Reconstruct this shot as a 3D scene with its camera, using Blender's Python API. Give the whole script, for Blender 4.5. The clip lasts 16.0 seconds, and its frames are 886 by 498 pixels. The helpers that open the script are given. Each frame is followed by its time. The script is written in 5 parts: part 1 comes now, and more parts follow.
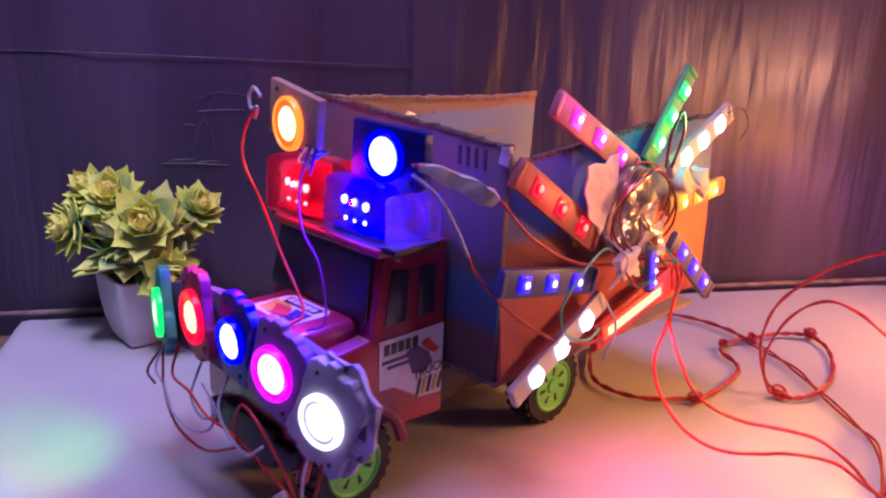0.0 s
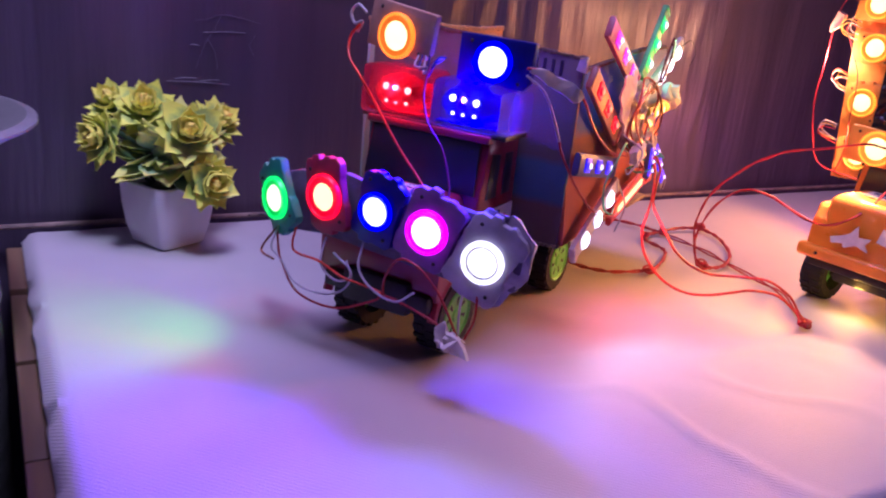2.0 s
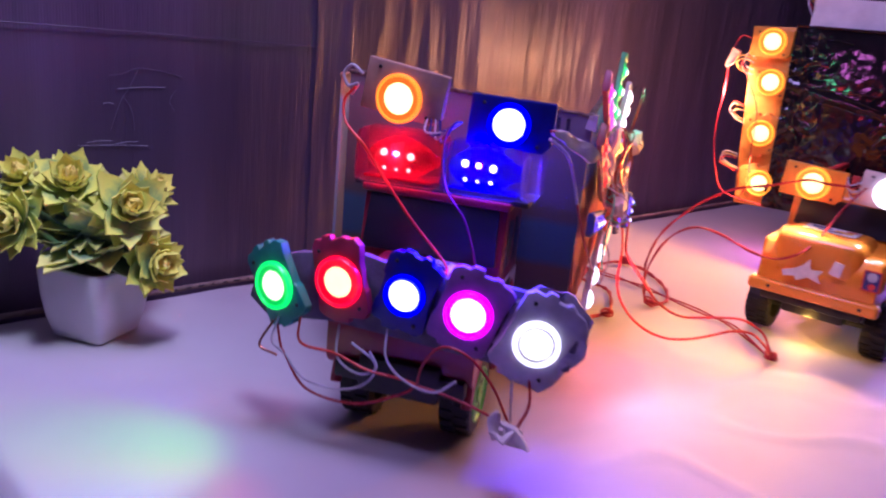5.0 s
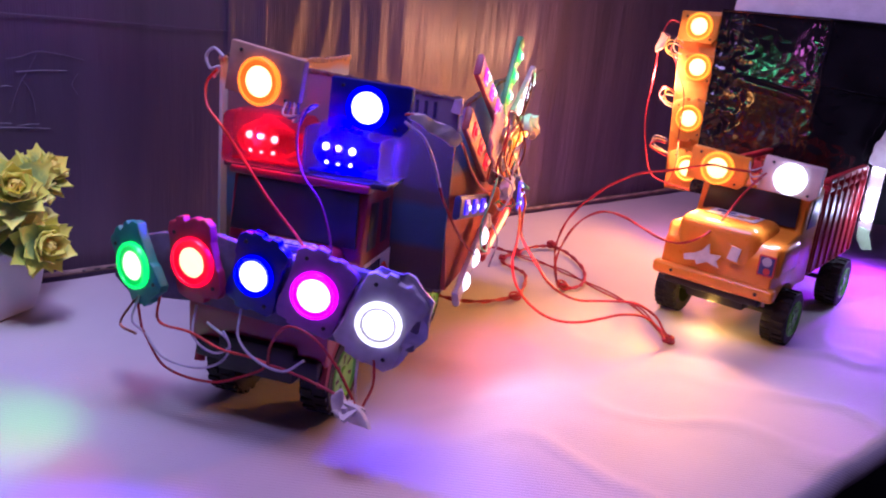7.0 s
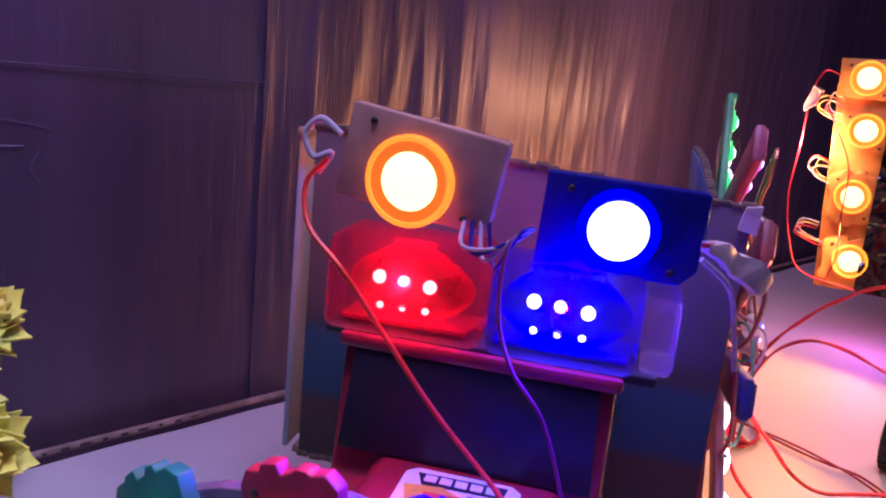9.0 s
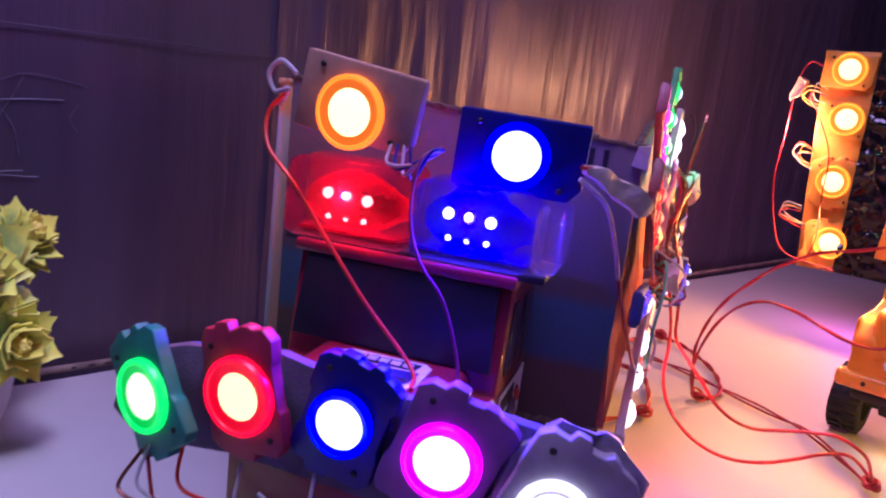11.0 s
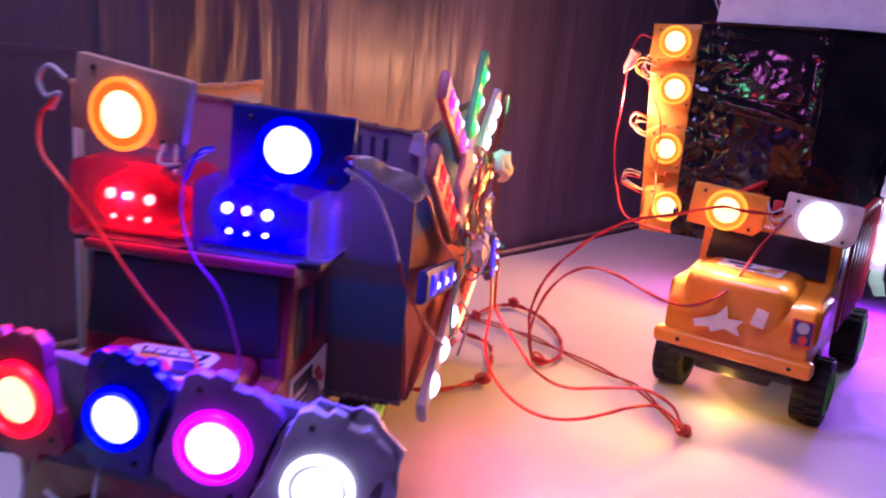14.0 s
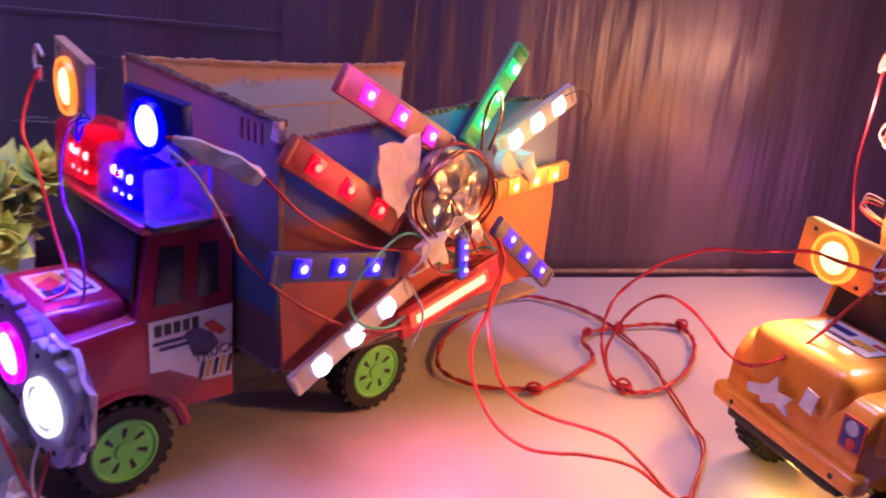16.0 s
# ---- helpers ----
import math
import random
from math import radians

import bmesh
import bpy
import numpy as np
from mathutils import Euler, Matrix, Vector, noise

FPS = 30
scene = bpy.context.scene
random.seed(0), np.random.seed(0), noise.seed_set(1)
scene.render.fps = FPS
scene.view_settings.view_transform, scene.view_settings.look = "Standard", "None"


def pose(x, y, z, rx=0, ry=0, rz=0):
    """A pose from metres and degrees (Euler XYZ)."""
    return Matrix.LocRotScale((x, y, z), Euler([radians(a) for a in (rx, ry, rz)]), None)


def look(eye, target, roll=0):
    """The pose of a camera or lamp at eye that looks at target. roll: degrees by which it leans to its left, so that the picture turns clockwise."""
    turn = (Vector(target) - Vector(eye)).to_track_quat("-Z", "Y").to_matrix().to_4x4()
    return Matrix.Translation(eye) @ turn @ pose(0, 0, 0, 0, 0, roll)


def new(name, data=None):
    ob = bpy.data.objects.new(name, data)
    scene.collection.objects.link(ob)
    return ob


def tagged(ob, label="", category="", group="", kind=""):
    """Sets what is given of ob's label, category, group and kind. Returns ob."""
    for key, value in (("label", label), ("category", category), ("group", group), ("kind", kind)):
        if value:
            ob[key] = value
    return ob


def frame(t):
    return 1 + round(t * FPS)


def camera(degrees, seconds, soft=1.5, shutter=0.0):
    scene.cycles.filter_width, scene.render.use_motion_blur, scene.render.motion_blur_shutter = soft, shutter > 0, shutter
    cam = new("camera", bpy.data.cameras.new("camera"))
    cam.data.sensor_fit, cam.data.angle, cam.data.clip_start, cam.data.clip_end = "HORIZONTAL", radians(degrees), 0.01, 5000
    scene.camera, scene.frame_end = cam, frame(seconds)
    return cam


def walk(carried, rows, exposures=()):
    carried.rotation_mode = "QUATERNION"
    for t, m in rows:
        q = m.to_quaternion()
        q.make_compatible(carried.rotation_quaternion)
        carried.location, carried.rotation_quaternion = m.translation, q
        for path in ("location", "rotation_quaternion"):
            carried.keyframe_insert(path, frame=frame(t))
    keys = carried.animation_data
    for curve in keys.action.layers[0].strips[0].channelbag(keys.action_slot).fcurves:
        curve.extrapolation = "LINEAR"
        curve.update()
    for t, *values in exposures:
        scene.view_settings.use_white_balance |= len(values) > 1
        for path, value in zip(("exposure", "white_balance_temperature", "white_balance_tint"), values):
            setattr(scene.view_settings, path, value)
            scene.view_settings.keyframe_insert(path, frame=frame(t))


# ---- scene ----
cam = camera(56.0, 16.0, 2.1, 0.4)
PATH = [
    (0, (0.096, 0.05, 0.31), (0.032, 1.963, -0.27), 2.1),
    (0.5, (0.008, 0.003, 0.305), (0.177, 1.906, -0.289), 2.6),
    (1, (-0.08, -0.053, 0.295), (0.229, 1.828, -0.311), 3.6),
    (1.5, (-0.131, -0.105, 0.286), (0.265, 1.753, -0.341), 4.8),
    (2, (-0.139, -0.069, 0.282), (0.356, 1.762, -0.354), 5.8),
    (2.5, (-0.145, 0.081, 0.27), (0.492, 1.864, -0.373), 6.7),
    (3, (-0.111, 0.213, 0.286), (0.593, 1.978, -0.338), 6.2),
    (3.5, (-0.104, 0.26, 0.296), (0.681, 1.993, -0.324), 5.7),
    (4, (-0.156, 0.197, 0.293), (0.694, 1.907, -0.301), 5.0),
    (4.5, (-0.21, 0.107, 0.293), (0.69, 1.802, -0.27), 4.9),
    (5, (-0.264, 0.039, 0.294), (0.663, 1.722, -0.262), 5.6),
    (5.2, (-0.275, 0.0, 0.296), (0.654, 1.681, -0.263), 6.4),
    (7.3, (-0.169, -0.015, 0.305), (0.736, 1.667, -0.286), 5.6),
    (7.5, (-0.178, 0.035, 0.307), (0.743, 1.711, -0.277), 5.4),
    (8, (-0.182, 0.162, 0.313), (0.763, 1.838, -0.230), 4.7),
    (8.2, (-0.186, 0.208, 0.309), (0.782, 1.877, -0.219), 4.9),
    (10.3, (-0.118, 0.33, 0.246), (0.898, 2.002, -0.168), 6.1),
    (10.5, (-0.128, 0.296, 0.246), (0.857, 1.985, -0.177), 6.5),
    (11, (-0.152, 0.206, 0.263), (0.747, 1.931, -0.199), 6.8),
    (11.5, (-0.178, 0.111, 0.285), (0.648, 1.861, -0.222), 7.2),
    (12, (-0.195, 0.033, 0.296), (0.595, 1.792, -0.233), 7.1),
    (12.5, (-0.198, 0.014, 0.296), (0.611, 1.763, -0.24), 6.7),
    (13, (-0.179, 0.047, 0.289), (0.707, 1.759, -0.244), 6.1),
    (13.5, (-0.152, 0.107, 0.284), (0.843, 1.762, -0.234), 5.6),
    (14, (-0.106, 0.16, 0.28), (0.967, 1.772, -0.223), 5.0),
    (14.5, (-0.013, 0.199, 0.28), (1.088, 1.792, -0.217), 5.1),
    (15, (0.071, 0.192, 0.282), (0.817, 1.96, -0.282), 5.0),
    (15.5, (0.145, 0.143, 0.3), (0.44, 2.022, -0.321), 5.0),
    (16, (0.218, 0.085, 0.318), (0.174, 1.973, -0.338), 4.7),
]
walk(cam, [(t, look(eye, target, roll)) for t, eye, target, roll in PATH], [(t, e + 0.05, 5050, 38) for t, e in ((0.0, 0.74), (2.5, 0.72), (3.5, 0.68), (4.5, 0.78), (5.2, 0.82), (7.4, 0.82), (8.2, 0.78), (10.3, 0.64), (11.0, 0.66), (12.0, 0.86), (13.0, 0.86), (14.5, 0.74), (16.0, 0.74))])

# ---------------------------------------------------------------- world and lights
world = bpy.data.worlds.new("room_dark")
scene.world = world
world.use_nodes = True
world.node_tree.nodes["Background"].inputs[0].default_value = (0.24, 0.14, 0.46, 1)
world.node_tree.nodes["Background"].inputs[1].default_value = 0.10

TRUCK = pose(0.0076, 0.545, 0, 0, 0, -43.58)     # red truck: x to its left side, y to its back
YELLOW = pose(0.46, 0.56, 0, 0, 0, -61.9)        # yellow truck, same sense
TABLE = pose(-0.337, 0.775, 0, 0, 0, 14.3)       # back left corner of the table top


def lamp(name, kind, watts, colour, m, size=0.02, cone=120, blend=0.6):
    data = bpy.data.lights.new(name, kind)
    data.energy, data.color = watts, colour
    if kind == "AREA":
        data.shape, data.size = "DISK", size
    else:
        data.shadow_soft_size = size
    if kind == "SPOT":
        data.spot_size, data.spot_blend = radians(cone), blend
    ob = new(name, data)
    ob.matrix_world = m
    return ob


def spot(name, frame_m, at, to, watts, colour, cone=120, blend=0.7, size=0.01):
    a, b = frame_m @ Vector(at), frame_m @ Vector(to)
    return lamp(name, "SPOT", watts, colour, look(a, b), size, cone, blend)


# unseen bulb added above the table for the room's overall light
lamp("room_fill_lamp", "POINT", 12.5, (0.86, 0.60, 0.98), Matrix.Translation((-0.06, 0.50, 0.98)), 0.22)
# unseen spot added to brighten the plant and the table's left side
lamp("plant_fill_spot", "SPOT", 12.5, (0.90, 0.94, 0.90), look((-0.14, 0.34, 1.05), (-0.29, 0.68, 0.0)), 0.08, 34, 1.0)

# light thrown by the lamps on the red truck
spot("green_beam", TRUCK, (-0.094, -0.088, 0.105), (-0.165, -0.160, 0.0), 0.40, (0.22, 1.0, 0.06), 78, 0.9, 0.015)
spot("red_beam", TRUCK, (-0.046, -0.088, 0.116), (-0.12, -0.26, 0.0), 0.20, (1.0, 0.08, 0.10), 80)
spot("blue_beam", TRUCK, (0.006, -0.088, 0.115), (-0.03, -0.40, 0.0), 1.9, (0.10, 0.03, 1.0), 88, 0.9)
spot("magenta_beam", TRUCK, (0.048, -0.088, 0.110), (0.05, -0.42, 0.0), 0.18, (0.80, 0.10, 1.0), 90, 0.9, 0.02)
spot("white_beam", TRUCK, (0.092, -0.088, 0.100), (0.20, -0.36, 0.0), 0.12, (1.0, 0.90, 0.95), 95)
spot("amber_beam", TRUCK, (-0.036, -0.016, 0.232), (-0.12, -0.4, 0.15), 0.30, (1.0, 0.55, 0.08), 120)
spot("roof_blue_beam", TRUCK, (0.043, -0.006, 0.221), (0.12, -0.4, 0.10), 1.1, (0.10, 0.06, 1.0), 165)
lamp("beacon_red_glow", "POINT", 0.05, (1.0, 0.012, 0.03), TRUCK @ Matrix.Translation((-0.034, -0.002, 0.192)), 0.0015)
spot("beacon_red_beam", TRUCK, (-0.034, -0.030, 0.188), (-0.034, -0.3, 0.10), 0.18, (1.0, 0.03, 0.10), 170)
lamp("beacon_blue_glow", "POINT", 0.06, (0.07, 0.02, 1.0), TRUCK @ Matrix.Translation((0.027, -0.002, 0.192)), 0.0015)
spot("beacon_blue_beam", TRUCK, (0.027, -0.030, 0.188), (0.027, -0.3, 0.10), 1.0, (0.08, 0.04, 1.0), 170)
# light thrown by the strips of the windmill
spot("red_bar_beam", TRUCK, (0.120, 0.185, 0.103), (0.19, 0.13, 0.0), 0.46, (1.0, 0.15, 0.18), 150, 0.9)
spot("white_strip_beam", TRUCK, (0.122, 0.10, 0.095), (0.3, 0.02, 0.02), 0.25, (1.0, 0.85, 0.85), 130)
lamp("amber_strip_glow", "POINT", 0.06, (1.0, 0.45, 0.08), TRUCK @ Matrix.Translation((0.118, 0.275, 0.185)), 0.01)
lamp("pink_strip_glow", "POINT", 0.05, (1.0, 0.22, 0.65), TRUCK @ Matrix.Translation((0.130, 0.12, 0.262)), 0.01)
lamp("green_strip_glow", "POINT", 0.05, (0.15, 1.0, 0.3), TRUCK @ Matrix.Translation((0.124, 0.21, 0.235)), 0.01)
lamp("red_strip_glow", "POINT", 0.035, (1.0, 0.05, 0.05), TRUCK @ Matrix.Translation((0.124, 0.09, 0.20)), 0.01)
# light thrown by the yellow truck's and wrapped box's lamps, plus two added glows
spot("yellow_beam", YELLOW, (-0.03, -0.012, 0.160), (-0.10, -0.3, 0.0), 2.0, (1.0, 0.38, 0.02), 150)
spot("yellow_truck_white_beam", YELLOW, (0.04, -0.012, 0.165), (0.10, -0.35, 0.0), 0.24, (1.0, 0.84, 0.80), 140)
spot("column_upper_beam", YELLOW, (-0.150, 0.214, 0.265), (-0.22, -0.1, 0.16), 0.40, (1.0, 0.40, 0.14), 176, 0.3)
spot("column_lower_beam", YELLOW, (-0.138, 0.214, 0.145), (-0.24, 0.06, 0.0), 1.2, (1.0, 0.34, 0.03), 150, 0.3)
spot("under_violet_beam", YELLOW, (0.11, 0.34, 0.080), (0.11, 0.31, 0.0), 1.4, (0.55, 0.05, 1.0), 165)
# added point lamp, no fitting: pinks the table and cloth behind the box
lamp("added_magenta_glow", "POINT", 0.32, (1.0, 0.22, 0.60), YELLOW @ Matrix.Translation((-0.10, 0.32, 0.070)), 0.01)
lamp("column_side_glow", "POINT", 1.0, (1.0, 0.44, 0.14), YELLOW @ Matrix.Translation((-0.196, 0.222, 0.225)), 0.01)
lamp("side_strip_glow", "POINT", 0.12, (0.95, 0.95, 1.0), YELLOW @ Matrix.Translation((0.120, 0.215, 0.110)), 0.008)
# added point lamp, no fitting: makes the yellow shine under the bumper
lamp("added_bumper_glow", "POINT", 0.11, (1.0, 0.52, 0.05), YELLOW @ Matrix.Translation((-0.004, -0.022, 0.030)), 0.008)


# ---------------------------------------------------------------- materials
def mk(name, col, rough=0.5, metal=0.0, var=0.2, scale=40.0, bump=0.15, bscale=300.0, col2=None, coat=0.0,
       trans=0.0, emit=None, power=0.0, spec=0.5, ior=1.45, stretch=(1, 1, 1), dist=0.001):
    m = bpy.data.materials.new(name)
    m.use_nodes = True
    t = m.node_tree
    p = t.nodes["Principled BSDF"]
    p.inputs["Roughness"].default_value = rough
    p.inputs["Metallic"].default_value = metal
    p.inputs["Coat Weight"].default_value = coat
    p.inputs["Transmission Weight"].default_value = trans
    p.inputs["Specular IOR Level"].default_value = spec
    p.inputs["IOR"].default_value = ior
    if emit:
        p.inputs["Emission Color"].default_value = (*emit, 1)
        p.inputs["Emission Strength"].default_value = power
    tc = t.nodes.new("ShaderNodeTexCoord")
    mp = t.nodes.new("ShaderNodeMapping")
    mp.inputs["Scale"].default_value = stretch
    t.links.new(tc.outputs["Object"], mp.inputs[0])
    big, small = t.nodes.new("ShaderNodeTexNoise"), t.nodes.new("ShaderNodeTexNoise")
    big.inputs["Scale"].default_value, big.inputs["Detail"].default_value = scale, 5
    small.inputs["Scale"].default_value, small.inputs["Detail"].default_value = bscale, 3
    for n in (big, small):
        t.links.new(mp.outputs[0], n.inputs["Vector"])
    ramp = t.nodes.new("ShaderNodeValToRGB")
    c2 = col2 or tuple(max(0.0, c * (1 - 2 * var)) for c in col)
    ramp.color_ramp.elements[0].position, ramp.color_ramp.elements[1].position = 0.30, 0.70
    ramp.color_ramp.elements[0].color, ramp.color_ramp.elements[1].color = (*c2, 1), (*col, 1)
    t.links.new(big.outputs["Fac"], ramp.inputs[0])
    t.links.new(ramp.outputs[0], p.inputs["Base Color"])
    rr = t.nodes.new("ShaderNodeMapRange")
    rr.inputs["To Min"].default_value, rr.inputs["To Max"].default_value = max(0.02, rough * 0.75), min(1, rough * 1.25)
    t.links.new(small.outputs["Fac"], rr.inputs["Value"])
    t.links.new(rr.outputs[0], p.inputs["Roughness"])
    if bump:
        b = t.nodes.new("ShaderNodeBump")
        b.inputs["Strength"].default_value, b.inputs["Distance"].default_value = bump, dist
        t.links.new(small.outputs["Fac"], b.inputs["Height"])
        t.links.new(b.outputs[0], p.inputs["Normal"])
    return m


def glow(name, col, power):
    m = bpy.data.materials.new(name)
    m.use_nodes = True
    p = m.node_tree.nodes["Principled BSDF"]
    p.inputs["Base Color"].default_value = (*[min(0.8, c) for c in col], 1)
    p.inputs["Roughness"].default_value = 0.3
    p.inputs["Emission Color"].default_value = (*col, 1)
    p.inputs["Emission Strength"].default_value = power
    return m


def ramp_by(t, out, stops, const=False):
    r = t.nodes.new("ShaderNodeValToRGB")
    r.color_ramp.interpolation = "CONSTANT" if const else "LINEAR"
    while len(r.color_ramp.elements) < len(stops):
        r.color_ramp.elements.new(0.5)
    for e, (pos, c) in zip(r.color_ramp.elements, stops):
        e.position, e.color = pos, (*c, 1)
    t.links.new(out, r.inputs[0])
    return r.outputs[0]


def painted_panel(name, stops_z, z0, z1, right=None, wob=0.25):
    """Cardboard painted in uneven bands of colour by height, with another set of bands past a place along y."""
    m = mk(name, (0.3, 0.2, 0.15), 0.75, var=0.2, scale=60, bump=0.25, bscale=500)
    t = m.node_tree
    p = t.nodes["Principled BSDF"]
    tc, sep = t.nodes.new("ShaderNodeTexCoord"), t.nodes.new("ShaderNodeSeparateXYZ")
    t.links.new(tc.outputs["Object"], sep.inputs[0])
    no = t.nodes.new("ShaderNodeTexNoise")
    no.inputs["Scale"].default_value, no.inputs["Detail"].default_value = 28, 6
    t.links.new(tc.outputs["Object"], no.inputs["Vector"])
    mr = t.nodes.new("ShaderNodeMapRange")
    mr.inputs["From Min"].default_value, mr.inputs["From Max"].default_value = z0, z1
    t.links.new(sep.outputs["Z"], mr.inputs["Value"])
    ad = t.nodes.new("ShaderNodeMath")
    ad.operation = "MULTIPLY_ADD"
    t.links.new(no.outputs["Fac"], ad.inputs[0])
    ad.inputs[1].default_value = wob
    t.links.new(mr.outputs[0], ad.inputs[2])
    sb = t.nodes.new("ShaderNodeMath")
    sb.operation = "SUBTRACT"
    t.links.new(ad.outputs[0], sb.inputs[0])
    sb.inputs[1].default_value = wob / 2
    colour = ramp_by(t, sb.outputs[0], stops_z)
    if right:
        y0, stops = right
        other = ramp_by(t, sb.outputs[0], stops)
        mx = t.nodes.new("ShaderNodeMix")
        mx.data_type = "RGBA"
        st = t.nodes.new("ShaderNodeMapRange")
        st.inputs["From Min"].default_value, st.inputs["From Max"].default_value = y0 - 0.008, y0 + 0.008
        t.links.new(sep.outputs["Y"], st.inputs["Value"])
        t.links.new(st.outputs[0], mx.inputs[0])
        t.links.new(colour, mx.inputs[6])
        t.links.new(other, mx.inputs[7])
        colour = mx.outputs[2]
    t.links.new(colour, p.inputs["Base Color"])
    return m


M_CLOTH = mk("white_table_cloth", (0.48, 0.455, 0.47), 0.52, var=0.06, scale=9, bump=0.35, bscale=900, spec=0.5)
t_ = M_CLOTH.node_tree                                    # woven ribs of the cloth
wv = t_.nodes.new("ShaderNodeTexWave")
wv.inputs["Scale"].default_value, wv.inputs["Distortion"].default_value = 150, 0.6
wv.bands_direction = "DIAGONAL"
tc_ = t_.nodes.new("ShaderNodeTexCoord")
t_.links.new(tc_.outputs["Object"], wv.inputs["Vector"])
b2 = t_.nodes.new("ShaderNodeBump")
b2.inputs["Strength"].default_value, b2.inputs["Distance"].default_value = 0.25, 0.0008
old = t_.nodes["Bump"]
t_.links.new(wv.outputs["Fac"], b2.inputs["Height"])
t_.links.new(old.outputs[0], b2.inputs["Normal"])
t_.links.new(b2.outputs[0], t_.nodes["Principled BSDF"].inputs["Normal"])

M_BACK = mk("black_polythene_cloth", (0.100, 0.074, 0.118), 0.36, var=0.25, scale=14, bump=0.5, bscale=120, stretch=(1, 1, 0.08), dist=0.003, spec=0.6)
t_ = M_BACK.node_tree
wv = t_.nodes.new("ShaderNodeTexWave")
wv.inputs["Scale"].default_value, wv.inputs["Distortion"].default_value = 130, 0.5
tc_ = t_.nodes.new("ShaderNodeTexCoord")
t_.links.new(tc_.outputs["Object"], wv.inputs["Vector"])
b2 = t_.nodes.new("ShaderNodeBump")
b2.inputs["Strength"].default_value, b2.inputs["Distance"].default_value = 0.16, 0.0006
t_.links.new(wv.outputs["Fac"], b2.inputs["Height"])
t_.links.new(t_.nodes["Bump"].outputs[0], b2.inputs["Normal"])
t_.links.new(b2.outputs[0], t_.nodes["Principled BSDF"].inputs["Normal"])

M_SELV = mk("brown_cloth_selvage", (0.30, 0.22, 0.18), 0.6, var=0.3, scale=60)
M_SCRATCH = mk("white_scuff", (0.45, 0.45, 0.5), 0.6)
M_FAINT = mk("faint_scuff", (0.22, 0.19, 0.26), 0.6)
M_WOOD = mk("worn_table_wood", (0.22, 0.13, 0.07), 0.6, var=0.35, scale=30, bump=0.4, bscale=120, stretch=(1, 0.15, 1))
M_WALL = mk("dim_plaster", (0.30, 0.28, 0.30), 0.9, var=0.1, scale=3)
M_FLOOR = mk("dark_cement", (0.05, 0.05, 0.055), 0.8, var=0.3, scale=5)
M_RED = mk("maroon_toy_plastic", (0.30, 0.020, 0.045), 0.32, var=0.15, scale=30, bump=0.04, bscale=250, coat=0.3)
M_YEL = mk("orange_yellow_toy_plastic", (0.80, 0.27, 0.010), 0.30, var=0.10, scale=30, bump=0.04, bscale=250, coat=0.3)
M_BEDRED = mk("red_bed_plastic", (0.45, 0.03, 0.04), 0.35, var=0.15, scale=40, bump=0.05)
M_GLASS = mk("dark_cab_window", (0.022, 0.024, 0.042), 0.32, var=0.2, scale=20, bump=0.03)
M_TYRE = mk("black_toy_tyre", (0.016, 0.016, 0.017), 0.65, var=0.3, scale=80, bump=0.3)
M_LIME = mk("lime_green_rim", (0.16, 0.62, 0.07), 0.4, var=0.12, scale=60, bump=0.05)
M_DARK = mk("black_chassis_plastic", (0.02, 0.02, 0.022), 0.5, var=0.3, scale=60)
M_CARD = mk("raw_cardboard", (0.26, 0.19, 0.13), 0.85, var=0.2, scale=50, bump=0.5, bscale=250)
M_FLUTE = mk("torn_cardboard_edge", (0.20, 0.15, 0.11), 0.9, var=0.35, scale=300, bump=0.8, bscale=600)
M_TORN = mk("peeled_orange_paper", (0.66, 0.38, 0.17), 0.8, col2=(0.46, 0.30, 0.20), scale=120, bump=0.8, bscale=500)
M_GREY = mk("grey_felt_board", (0.15, 0.13, 0.19), 0.85, var=0.2, scale=80, bump=0.5, bscale=700)
M_TAPE = mk("crumpled_masking_tape", (0.68, 0.62, 0.58), 0.6, var=0.12, scale=120, bump=0.6, bscale=300)
M_WIRE_R = mk("red_wire_sleeve", (0.42, 0.02, 0.025), 0.42, var=0.2, scale=200, bump=0.2)
M_WIRE_O = mk("orange_red_wire_sleeve", (0.74, 0.045, 0.018), 0.4, var=0.2, scale=200)
M_WIRE_W = mk("grey_white_wire_sleeve", (0.55, 0.52, 0.58), 0.45, var=0.15, scale=200)
M_WIRE_G = mk("green_wire_sleeve", (0.10, 0.42, 0.25), 0.45, var=0.15, scale=200)
M_COPPER = mk("bare_copper_wire", (0.35, 0.12, 0.08), 0.3, metal=0.8, var=0.2, scale=200)
M_PAPER = mk("white_sticker_paper", (0.74, 0.72, 0.70), 0.45, var=0.08, scale=90)
M_INK = mk("black_ink", (0.02, 0.02, 0.03), 0.5)
M_INKY = mk("yellow_ink", (0.75, 0.45, 0.05), 0.5)
M_INKR = mk("red_ink", (0.6, 0.05, 0.04), 0.5)
M_INKB = mk("dark_blue_ink", (0.04, 0.04, 0.16), 0.5)
M_POT = mk("white_ceramic_pot", (0.72, 0.68, 0.70), 0.45, var=0.06, scale=25, bump=0.05, bscale=150)
M_STEEL = mk("brushed_aluminium_pot", (0.48, 0.47, 0.49), 0.42, metal=0.75, var=0.15, scale=14, bump=0.25, bscale=180, stretch=(1, 1, 5))
M_FILM = mk("crinkled_black_film", (0.010, 0.009, 0.011), 0.09, var=0.3, scale=30, bump=0.05, bscale=60, coat=0.2, dist=0.003)
